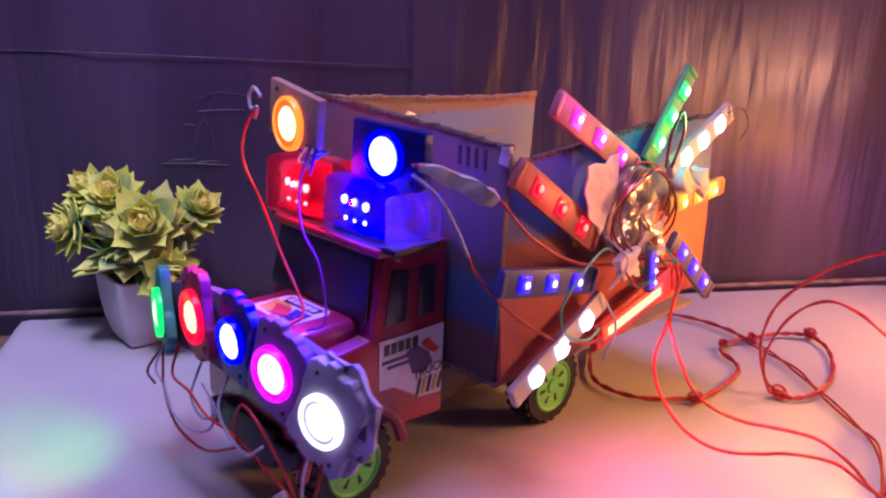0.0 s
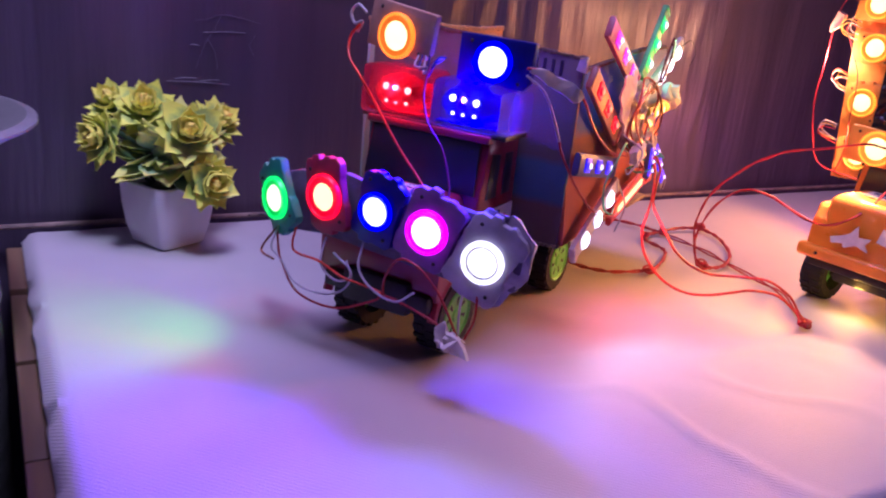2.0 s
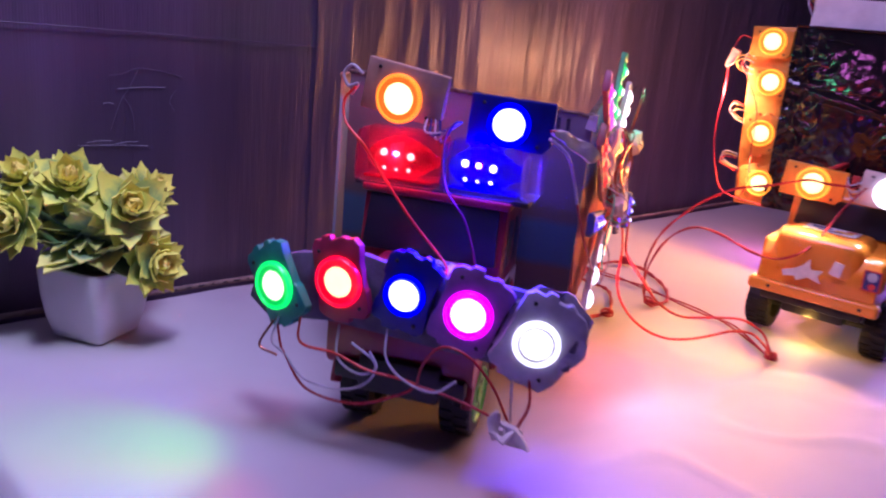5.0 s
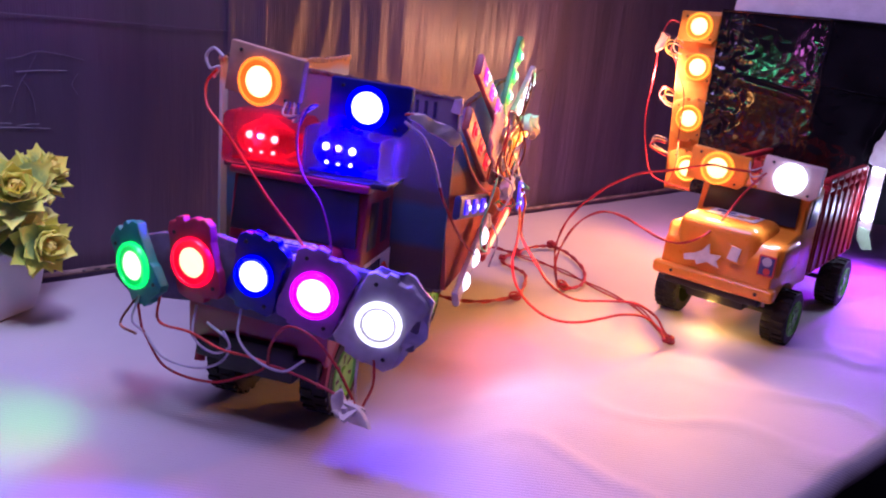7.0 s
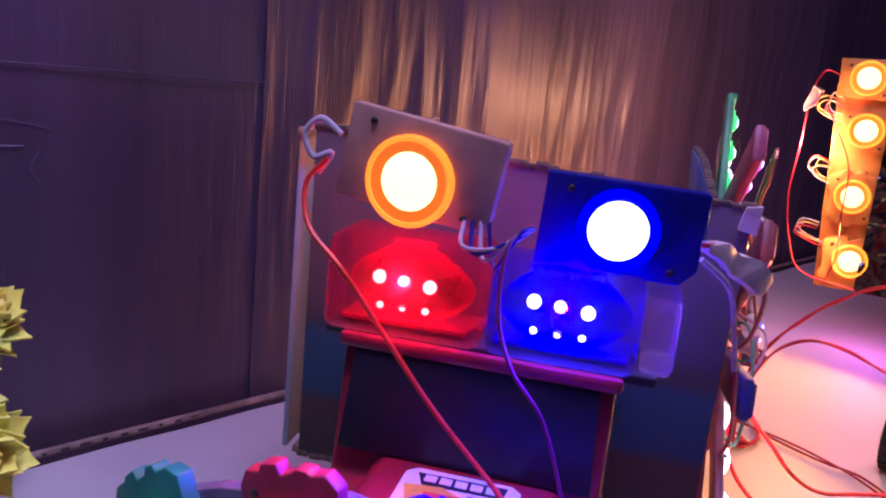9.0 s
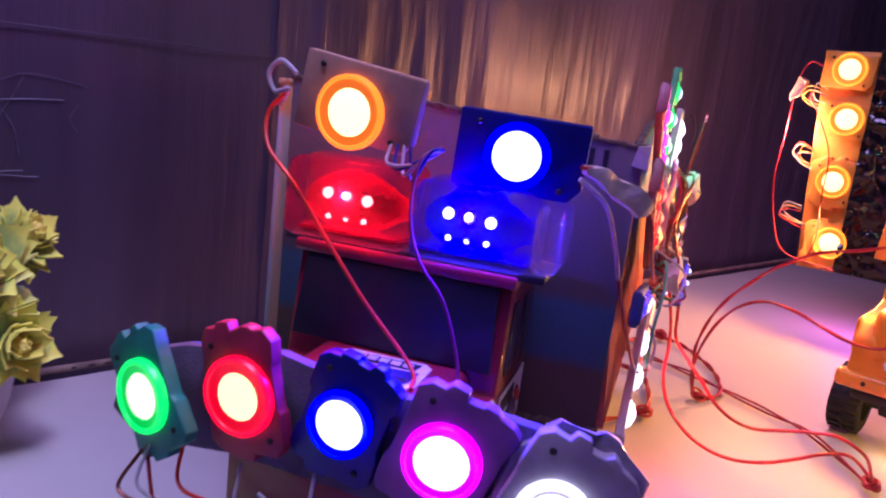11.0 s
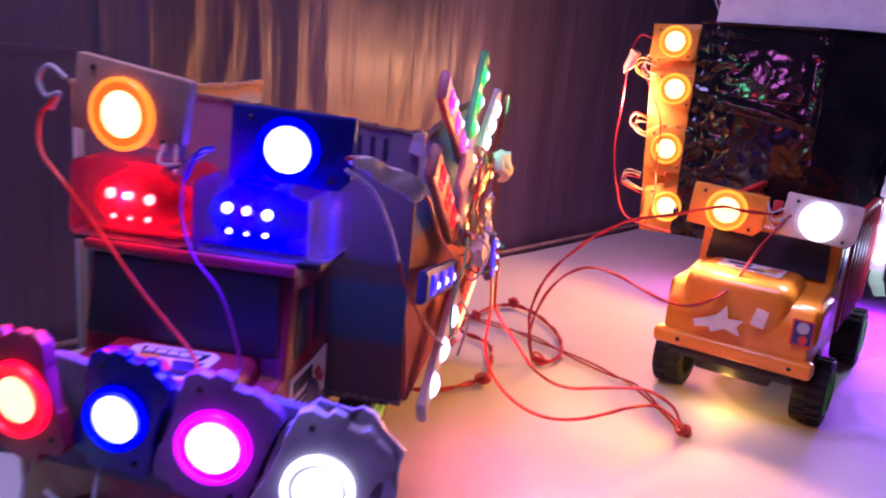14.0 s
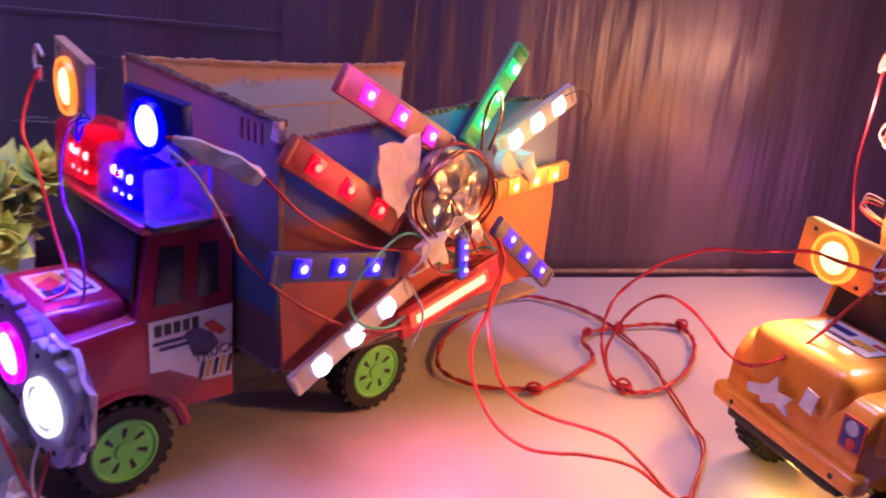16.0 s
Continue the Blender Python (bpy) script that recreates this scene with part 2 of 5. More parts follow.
M_FOAM = mk("white_packing_foam", (0.76, 0.74, 0.70), 0.8, var=0.08, scale=60, bump=0.5, bscale=300)
M_FOIL = mk("crumpled_clear_foil", (0.78, 0.66, 0.72), 0.20, metal=0.45, var=0.3, scale=90, bump=0.8, bscale=180)
M_SIDE = painted_panel("painted_side_cardboard", [(0.0, (0.42, 0.09, 0.06)), (0.36, (0.44, 0.10, 0.07)), (0.42, (0.16, 0.05, 0.04)), (0.56, (0.20, 0.07, 0.05)), (0.62, (0.05, 0.10, 0.32)), (1.0, (0.07, 0.15, 0.40))], 0.08, 0.23,
                       (0.225, [(0.0, (0.55, 0.10, 0.02)), (0.30, (0.70, 0.17, 0.015)), (0.60, (0.72, 0.19, 0.02)), (0.66, (0.14, 0.18, 0.38)), (1.0, (0.20, 0.25, 0.46))]), 0.14)
M_FRONT = painted_panel("painted_front_cardboard", [(0.0, (0.07, 0.05, 0.05)), (0.2, (0.10, 0.06, 0.05)), (0.24, (0.04, 0.09, 0.17)), (0.42, (0.05, 0.11, 0.20)), (0.46, (0.10, 0.08, 0.09)), (1.0, (0.16, 0.13, 0.14))], 0.08, 0.23, None, 0.06)
M_FAR = painted_panel("painted_inner_cardboard", [(0.0, (0.32, 0.38, 0.42)), (0.86, (0.40, 0.47, 0.52)), (0.90, (0.60, 0.32, 0.13)), (1.0, (0.68, 0.40, 0.18))], 0.08, 0.235, None, 0.10)
M_HUB = mk("clear_pinkish_plastic", (0.55, 0.38, 0.40), 0.2, var=0.3, scale=90, bump=0.6, bscale=160, coat=0.4)
M_WRAP = mk("crumpled_lilac_plastic", (0.50, 0.46, 0.58), 0.3, var=0.2, scale=90, bump=0.8, bscale=200, coat=0.3)
M_STEM = mk("green_stem", (0.10, 0.13, 0.06), 0.6)


# ---------------------------------------------------------------- mesh helpers
def finish(bm, name, material, smooth=40):
    me = bpy.data.meshes.new(name)
    bmesh.ops.recalc_face_normals(bm, faces=bm.faces)
    bm.to_mesh(me)
    bm.free()
    for mm in (material if isinstance(material, (list, tuple)) else (material,)):
        me.materials.append(mm)
    me.polygons.foreach_set("use_smooth", [True] * len(me.polygons))
    me.set_sharp_from_angle(angle=radians(smooth))
    return me


def part(name, bm, material, parent=None, label="", m=None):
    ob = new(name, finish(bm, name, material))
    if parent is not None:
        ob.parent = parent
    if m is not None:
        ob.matrix_basis = m
    return tagged(ob, label) if label else ob


def thing(name, m, label, category, group="", kind=""):
    ob = new(name)
    ob.empty_display_size = 0.01
    ob.matrix_basis = m
    return tagged(ob, label, category, group, kind)


def box(sx, sy, sz, c=(0, 0, 0), bev=0.0, m=None, seg=2):
    bm = bmesh.new()
    bmesh.ops.create_cube(bm, size=1)
    bmesh.ops.scale(bm, vec=(sx, sy, sz), verts=bm.verts)
    if bev:
        bmesh.ops.bevel(bm, geom=bm.edges[:], offset=bev, segments=seg, affect="EDGES", profile=0.5)
    bmesh.ops.translate(bm, vec=c, verts=bm.verts)
    if m is not None:
        bm.transform(m)
    return bm


def lathe(profile, n=40, m=None, cap=True):
    """profile: (r, z) pairs, turned round z."""
    bm = bmesh.new()
    rings = [[bm.verts.new((r * math.cos(a), r * math.sin(a), z)) for a in (2 * math.pi * i / n for i in range(n))] for r, z in profile]
    for a, b in zip(rings, rings[1:]):
        for i in range(n):
            bm.faces.new((a[i], a[(i + 1) % n], b[(i + 1) % n], b[i]))
    if cap:
        bm.faces.new(rings[0][::-1])
        bm.faces.new(rings[-1])
    if m is not None:
        bm.transform(m)
    return bm


def slab(outline, y0, y1, bev=0.0, plane="xz", m=None):
    """A flat outline given as pairs, made thick from y0 to y1 along the third axis."""
    bm = bmesh.new()
    put = {"xz": lambda a, b, c: (a, c, b), "yz": lambda a, b, c: (c, a, b), "xy": lambda a, b, c: (a, b, c)}[plane]
    lo, hi = [bm.verts.new(put(a, b, y0)) for a, b in outline], [bm.verts.new(put(a, b, y1)) for a, b in outline]
    n = len(outline)
    bm.faces.new(lo)
    bm.faces.new(hi[::-1])
    for i in range(n):
        bm.faces.new((lo[i], hi[i], hi[(i + 1) % n], lo[(i + 1) % n]))
    bmesh.ops.recalc_face_normals(bm, faces=bm.faces)
    if bev:
        bmesh.ops.bevel(bm, geom=bm.edges[:], offset=bev, segments=2, affect="EDGES", profile=0.5)
    if m is not None:
        bm.transform(m)
    return bm


def join(*bms):
    out = bmesh.new()
    for b in bms:
        me = bpy.data.meshes.new("tmp")
        b.to_mesh(me)
        b.free()
        out.from_mesh(me)
        bpy.data.meshes.remove(me)
    return out


def smooth_path(points, steps=8):
    ps = [Vector(p) for p in points]
    ps = [ps[0] * 2 - ps[1]] + ps + [ps[-1] * 2 - ps[-2]]
    out = []
    for i in range(1, len(ps) - 2):
        a, b, c, d = ps[i - 1:i + 3]
        for k in range(steps):
            s = k / steps
            out.append(0.5 * (2 * b + (c - a) * s + (2 * a - 5 * b + 4 * c - d) * s * s + (3 * b - a - 3 * c + d) * s ** 3))
    return out + [ps[-2]]


def tube(points, r, n=8, steps=8):
    bm = bmesh.new()
    path = smooth_path(points, steps)
    side, rings = None, []
    for i, p in enumerate(path):
        d = (path[min(i + 1, len(path) - 1)] - path[max(i - 1, 0)]).normalized()
        if side is None:
            side = d.orthogonal().normalized()
        side = (side - d * side.dot(d)).normalized()
        up = d.cross(side)
        rings.append([bm.verts.new(p + (side * math.cos(a) + up * math.sin(a)) * r) for a in (2 * math.pi * k / n for k in range(n))])
    for a, b in zip(rings, rings[1:]):
        for k in range(n):
            bm.faces.new((a[k], a[(k + 1) % n], b[(k + 1) % n], b[k]))
    bm.faces.new(rings[0][::-1])
    bm.faces.new(rings[-1])
    return bm


def twisted(points, r, gap, turns, m=None):
    """Two strands wound round one another along a path."""
    out = []
    path = smooth_path(points, 10)
    for s in (0, math.pi):
        pts = []
        for i, p in enumerate(path):
            d = (path[min(i + 1, len(path) - 1)] - path[max(i - 1, 0)]).normalized()
            u = d.cross(Vector((0, 0, 1)))
            u = u.normalized() if u.length > 0.01 else Vector((1, 0, 0))
            v = d.cross(u)
            a = s + turns * 2 * math.pi * i / len(path)
            pts.append(p + (u * math.cos(a) + v * math.sin(a)) * gap)
        out.append(tube(pts, r, 6, 1))
    return join(*out)


def knot(centre, r, wire, seed):
    rnd = random.Random(seed)
    c = Vector(centre)
    bms = []
    for k in range(3):
        e = Euler((rnd.uniform(-0.6, 0.6), rnd.uniform(-0.6, 0.6), rnd.uniform(0, 3)))
        pts = [c + e.to_matrix() @ Vector((r * math.cos(a), r * 0.8 * math.sin(a), 0)) for a in (2 * math.pi * i / 12 for i in range(13))]
        bms.append(tube(pts, wire, 6, 2))
    return join(*bms)


def crumple(outline, plane, at, thick, seed, amount=0.002, m=None):
    """A small crumpled piece of tape: a subdivided slab with uneven faces."""
    bm = slab(outline, at, at + thick, 0, plane)
    bmesh.ops.triangulate(bm, faces=bm.faces[:])
    bmesh.ops.subdivide_edges(bm, edges=bm.edges[:], cuts=3, use_grid_fill=True)
    off = Vector((seed * 3.7, seed * 1.3, 0))
    for v in bm.verts:
        v.co += noise.noise_vector(v.co * 90 + off) * amount
    if m is not None:
        bm.transform(m)
    return bm


# ---------------------------------------------------------------- the setting
def backdrop_sheet(x0, x1, z0, z1, nx, nz, depth, crease, seed):
    bm = bmesh.new()
    grid = []
    for i in range(nx + 1):
        col = []
        for k in range(nz + 1):
            x, z = x0 + (x1 - x0) * i / nx, z0 + (z1 - z0) * k / nz
            n1 = noise.noise(Vector((x * 9, z * 1.2, seed)))
            wx = x + 0.020 * noise.noise(Vector((x * 8, z * 9, seed + 2)))
            n2 = noise.noise(Vector((wx * 26, z * 4.5, seed + 5)))
            n3 = noise.noise(Vector((wx * 70, z * 16, seed + 9)))
            y = depth - crease * (1.7 * n1 + 0.6 * (1 - 2 * abs(n2)) + 0.26 * (1 - 2 * abs(n3)) + 0.12 * noise.noise(Vector((x * 14, z * 60, seed + 13))))
            col.append(bm.verts.new((x, y, z)))
        grid.append(col)
    for i in range(nx):
        for k in range(nz):
            bm.faces.new((grid[i][k], grid[i + 1][k], grid[i + 1][k + 1], grid[i][k + 1]))
    return bm


backdrop = thing("backdrop", TABLE, "black polythene cloth hung in creases behind the table", "backdrop", kind="structure")
part("smooth_cloth", backdrop_sheet(-0.9, 0.41, -0.75, 1.3, 170, 90, 0.022, 0.0018, 3.0), M_BACK, backdrop)
part("creased_cloth", backdrop_sheet(0.384, 0.90, -0.75, 1.3, 190, 110, 0.018, 0.0034, 11.0), M_BACK, backdrop)
part("right_cloth", backdrop_sheet(0.88, 2.2, -0.75, 1.3, 170, 110, 0.026, 0.0028, 21.0), M_BACK, backdrop)
part("fold", tube([(-0.3, 0.018, 0.252), (0.05, 0.0185, 0.250), (0.2, 0.018, 0.247), (0.385, 0.018, 0.242)], 0.0006, 6), M_BACK, backdrop)
for a, b in (((0.142, 0.147), (0.205, 0.1445)), ((0.150, 0.1495), (0.172, 0.1505)), ((0.176, 0.1475), (0.1955, 0.149)), ((0.178, 0.197), (0.222, 0.1985)), ((0.165, 0.184), (0.174, 0.1835))):
    part("scuff", tube([(a[0], 0.0195, a[1]), ((a[0] + b[0]) / 2, 0.0195, (a[1] + b[1]) / 2 + 0.0008), (b[0], 0.0195, b[1])], 0.00028, 5, 4), M_SCRATCH, backdrop)
for pts in (((0.170, 0.2085), (0.182, 0.2105), (0.196, 0.2155), (0.216, 0.2135), (0.238, 0.2085)), ((0.196, 0.2135), (0.188, 0.198), (0.180, 0.185), (0.171, 0.160)), ((0.183, 0.190), (0.190, 0.178), (0.193, 0.160)), ((0.232, 0.196), (0.226, 0.186), (0.231, 0.176))):
    part("faint_scuff", tube([(x, 0.0192, z) for x, z in pts], 0.00022, 5, 4), M_FAINT, backdrop)
part("selvage", tube([(-0.02, 0.004, 0.004), (0.1, 0.003, 0.005), (0.25, 0.004, 0.0045), (0.4, 0.003, 0.0045), (0.8, 0.006, 0.004), (1.5, 0.006, 0.004)], 0.0028, 8), M_SELV, backdrop, "brown printed selvage of the cloth")
for i in range(9):
    part("print_mark", box(0.003 + 0.002 * (i % 3), 0.001, 0.0014, (0.225 + 0.013 * i, 0.0010, 0.0052)), M_INK, backdrop)

table = thing("table", TABLE, "table under a white cloth with a worn wooden edge", "table")


def cloth_top():
    bm = bmesh.new()
    nx, ny, w, d = 220, 110, 1.62, 0.62
    grid = []
    for i in range(nx + 1):
        col = []
        for k in range(ny + 1):
            x, y = w * i / nx, -d * k / ny
            edge = min(x, d + y, w - x)
            h = 0.0016 * noise.noise(Vector((x * 6, y * 6, 2))) + 0.0010 * noise.noise(Vector((x * 17 + y * 9, y * 5, 4)))
            crease = abs(noise.noise(Vector((x * 8 + y * 4, y * 9 - x * 3, 8))))
            h += 0.0026 * max(0, 0.10 - crease) / 0.10 * max(0.0, min(1.0, (x - 0.30) / 0.1)) * max(0.0, min(1.0, (-y - 0.28) / 0.06))
            if edge < 0.012:
                h -= 0.010 * (1 - edge / 0.012) ** 2
            col.append(bm.verts.new((x - (0.002 if edge < 0.004 else 0) * noise.noise(Vector((0, y * 30, 1))), y, h - 0.0012)))
        grid.append(col)
    for i in range(nx):
        for k in range(ny):
            bm.faces.new((grid[i][k], grid[i][k + 1], grid[i + 1][k + 1], grid[i + 1][k]))
    r = bmesh.ops.extrude_face_region(bm, geom=bm.faces[:])
    bmesh.ops.translate(bm, vec=(0, 0, -0.004), verts=[v for v in r["geom"] if isinstance(v, bmesh.types.BMVert)])
    return bm


part("tabletop", box(1.60, 0.60, 0.020, (0.808, -0.306, -0.0265), 0.002), M_WOOD, table)
tagged(part("tablecloth", cloth_top(), M_CLOTH, None, "", TABLE), "off-white woven cloth spread over the table", "tablecloth")
for k, (y, ln) in enumerate(((-0.06, 0.11), (-0.185, 0.13), (-0.32, 0.13), (-0.46, 0.14))):
    part("edge_batten", box(0.016, ln, 0.020 - 0.003 * (k % 2), (-0.006, y, -0.0240 - 0.002 * (k % 3)), 0.0015), M_WOOD, table, "worn brown edge batten")
for x in (0.05, 1.55):
    for y in (-0.05, -0.55):
        part("leg", box(0.05, 0.05, 0.712, (x, y, -0.393), 0.003), M_WOOD, table)

tagged(part("floor", box(5, 5, 0.1, (0.3, 0.0, -0.80)), M_FLOOR), "dark cement floor", "floor", kind="structure")
tagged(part("wall_back", box(5, 0.1, 3.2, (0.3, 1.75, 0.8)), M_WALL), "plain plaster wall", "wall", kind="structure")
tagged(part("wall_front", box(5, 0.1, 3.2, (0.3, -2.55, 0.8)), M_WALL), "plain plaster wall", "wall", kind="structure")
tagged(part("wall_west", box(0.1, 4.2, 3.2, (-2.25, -0.4, 0.8)), M_WALL), "plain plaster wall", "wall", kind="structure")
tagged(part("wall_east", box(0.1, 4.2, 3.2, (2.75, -0.4, 0.8)), M_WALL), "plain plaster wall", "wall", kind="structure")
tagged(part("ceiling", box(5, 5, 0.1, (0.3, 0.0, 2.45)), M_WALL), "plain plaster ceiling", "ceiling", kind="structure")


# ---------------------------------------------------------------- LED pods
def pod_outline(w, h, seed=0):
    """A lamp housing: a cut plate with worn, uneven corners and shallow notches along its ends."""
    r = random.Random(seed)
    j = lambda: r.uniform(-0.0009, 0.0009)
    c = 0.004
    pts = [(-w + c, -h), (-w * 0.50, -h), (-w * 0.44, -h - 0.0028), (w * 0.10, -h - 0.0032), (w * 0.18, -h), (w - c, -h), (w, -h + c), (w, -h * 0.35), (w - 0.0016, -h * 0.25), (w - 0.0016, h * 0.45), (w, h * 0.55), (w, h - c),
           (w - c, h), (w * 0.52, h), (w * 0.46, h + 0.0024), (w * 0.22, h + 0.0028), (w * 0.16, h + 0.0002), (-w * 0.12, h), (-w * 0.18, h + 0.0030), (-w * 0.50, h + 0.0026), (-w * 0.56, h), (-w + c, h),
           (-w, h - c), (-w, h * 0.30), (-w + 0.0015, h * 0.22), (-w + 0.0015, -h * 0.40), (-w, -h * 0.50), (-w, -h + c)]
    return [(x + j(), z + j()) for x, z in pts]


def led_pod(name, m, w, h, housing, ring_col, core_col, label, ring_power=1.1, core_power=1.25, lens=(0, 0), r=0.0155, deep=0.007, board=False, core=0.63, thin=0.86, seed=0, dim=0.5):
    """Faces -y in its own frame. Housing, coloured ring, lit lens, two screws."""
    base = thing(name, m, label, "LED lamp", "LED lamps")
    if board:
        part("board", slab([(-w, -h), (w - 0.006, -h), (w - 0.0005, -h + 0.006), (w, h - 0.001), (w - 0.001, h), (-w + 0.001, h + 0.0006)], 0.0, deep, 0.0008), housing, base)
    else:
        part("housing", slab(pod_outline(w, h, seed), 0.0, deep, 0.0009), housing, base)
    x, z = lens
    out = pose(x, 0, z, 90, 0, 0)
    part("ring", lathe([(r * thin, -0.0005), (r, -0.0005), (r, 0.0028), (r * (0.3 * thin + 0.7), 0.0040), (r * (0.8 * thin + 0.2), 0.0038), (r * thin, 0.0026)], 40, out, cap=False), glow(name + "_ring", ring_col, ring_power), base, "lit coloured ring")
    part("reflector", lathe([(r * core, 0.0022), (r * (thin + 0.01), 0.0030)], 36, out, cap=False), glow(name + "_reflector", [c * 0.8 for c in ring_col], ring_power * dim), base, "dimly lit coloured reflector")
    rc = r * core
    part("lens", lathe([(rc, 0.0), (rc, 0.002), (rc * 0.9, 0.0032), (rc * 0.6, 0.0042), (rc * 0.25, 0.0047), (0.0002, 0.0048)], 36, out), glow(name + "_lens", core_col, core_power), base, "glowing white lens")
    for sx, sz in ((-w * 0.66, h * 0.74), (w * 0.66, -h * 0.74)):
        part("screw", lathe([(0.0014, -0.001), (0.0014, 0.0006), (0.0008, 0.0011), (0.0002, 0.0011)], 10, pose(sx, 0, sz, 90, 0, 0)), M_DARK, base)
    return base


H_GREEN = mk("teal_green_housing", (0.03, 0.28, 0.22), 0.45, var=0.2, scale=60)
H_RED = mk("crimson_housing", (0.42, 0.03, 0.08), 0.45, var=0.2, scale=60)
H_BLUE = mk("deep_blue_housing", (0.012, 0.015, 0.26), 0.4, var=0.2, scale=60)
H_PINK = mk("mauve_housing", (0.30, 0.12, 0.40), 0.5, var=0.2, scale=60)
H_GREY = mk("grey_lilac_housing", (0.52, 0.49, 0.58), 0.5, var=0.2, scale=60)
H_AMBER = mk("tan_board", (0.62, 0.38, 0.26), 0.6, var=0.2, scale=50)
H_YEL = mk("yellow_housing", (0.78, 0.33, 0.02), 0.45, var=0.15, scale=60)
H_WHITE = mk("dusty_white_housing", (0.66, 0.58, 0.52), 0.5, var=0.12, scale=60)

FRONT_PODS = [
    ("green", -0.089, 0.1055, -34, -20, 0.0190, 0.0265, H_GREEN, (0.015, 0.70, 0.05), (0.66, 1.0, 0.34), 0.0165, 0.62, 0.84),
    ("red", -0.0430, 0.1165, -13, -9, 0.0190, 0.0265, H_RED, (0.95, 0.0, 0.012), (1.0, 0.66, 0.20), 0.0172, 0.60, 0.84),
    ("blue", 0.0030, 0.1155, 15, -3, 0.0190, 0.0250, H_BLUE, (0.004, 0.002, 0.62), (0.95, 0.97, 1.0), 0.0140, 0.74, 0.90),
    ("magenta", 0.0462, 0.1105, 20, 4, 0.0215, 0.0260, H_PINK, (0.85, 0.01, 0.80), (1.0, 0.95, 1.0), 0.0160, 0.70, 0.86),
    ("white", 0.0912, 0.1000, 25, 8, 0.0215, 0.0285, H_GREY, (0.95, 0.90, 0.78), (1.0, 1.0, 0.97), 0.0150, 0.66, 0.78),
]
for k, (name, x, z, roll, yaw, w, h, housing, rc, cc, r, core, thin) in enumerate(FRONT_PODS):
    led_pod(name + "_led_pod", TRUCK @ pose(x, -0.0705, z, 0, roll, yaw), w, h, housing, rc, cc, name + " LED lamp in a notched plastic housing on the truck's front", lens=(0, -0.001), r=r, core=core, thin=thin, seed=k + 1, dim=0.12 if name == "white" else 0.5)
wrap = crumple([(-0.024, -0.020), (-0.010, -0.033), (0.012, -0.034), (0.025, -0.024), (0.027, 0.004), (0.022, 0.026), (0.004, 0.034), (-0.018, 0.030), (-0.026, 0.008)], "xz", 0.0045, 0.003, 31, 0.004)
tagged(part("plastic_wrap", wrap, M_WRAP, None, "", TRUCK @ pose(0.0925, -0.0690, 0.1000, 0, 24, 8)), "crumpled clear plastic wrapped behind the white lamp", "plastic wrap")
led_pod("amber_led_pod", TRUCK @ pose(-0.0312, -0.004, 0.2355, 0, 7, -6), 0.031, 0.0175, H_AMBER, (1.0, 0.20, 0.0), (1.0, 0.80, 0.24), "amber LED lamp on a tan board above the cab", lens=(-0.002, -0.005), r=0.0170, deep=0.006, board=True, core=0.64)
led_pod("roof_blue_led_pod", TRUCK @ pose(0.0430, 0.010, 0.221, 0, 1, 4), 0.030, 0.0175, H_BLUE, (0.004, 0.002, 0.60), (0.97, 0.97, 1.0), "bright LED lamp on a dark blue board above the cab", lens=(-0.001, 0), r=0.0150, deep=0.007, board=True, core=0.74, thin=0.9)


# ---------------------------------------------------------------- wheels
def wheel(parent, at, radius, width, side):
    """A ribbed toy tyre on a lime rim with slots; side +1 shows its rim towards +x."""
    w = part("wheel", lathe([(radius * 0.62, -width / 2), (radius * 0.92, -width / 2), (radius * 0.97, -width * 0.36), (radius * 0.97, width * 0.36), (radius * 0.92, width / 2), (radius * 0.62, width / 2), (radius * 0.62, -width / 2)], 36,
                            pose(0, 0, 0, 0, 90, 0), False), M_TYRE, parent, "black ribbed rubber tyre", Matrix.Translation(at))
    lugs = []
    for k in range(22):
        a = 360 * k / 22
        for s in (-1, 1):
            lugs.append(box(width * 0.40, radius * 0.13, radius * 0.10, (s * width * 0.25, 0, radius * 0.965), 0, pose(0, 0, 0, a + (8 if s > 0 else 0), 0, 0)))
    part("tread", join(*lugs), M_TYRE, w)
    rim = lathe([(radius * 0.67, 0.0), (radius * 0.67, width * 0.52), (radius * 0.63, width * 0.55), (radius * 0.58, width * 0.48), (radius * 0.20, width * 0.46), (radius * 0.17, width * 0.52), (0.0003, width * 0.53)], 32, pose(0, 0, 0, 0, 90 * side, 0))
    part("rim", rim, M_LIME, w, "lime green plastic rim")
    for k in range(7):
        part("slot", slab([(-0.03 * radius, 0.27 * radius), (0.03 * radius, 0.27 * radius), (0.12 * radius, 0.54 * radius), (-0.02 * radius, 0.56 * radius)], side * width * 0.42, side * (width * 0.475), 0, "yz", pose(0, 0, 0, 360 * k / 7, 0, 0)), M_DARK, w)
    return w


# ---------------------------------------------------------------- red truck
def arch(cy, cz, r, a0, a1, n=10):
    return [(cy + r * math.cos(radians(a0 + (a1 - a0) * k / n)), cz + r * math.sin(radians(a0 + (a1 - a0) * k / n))) for k in range(n + 1)]


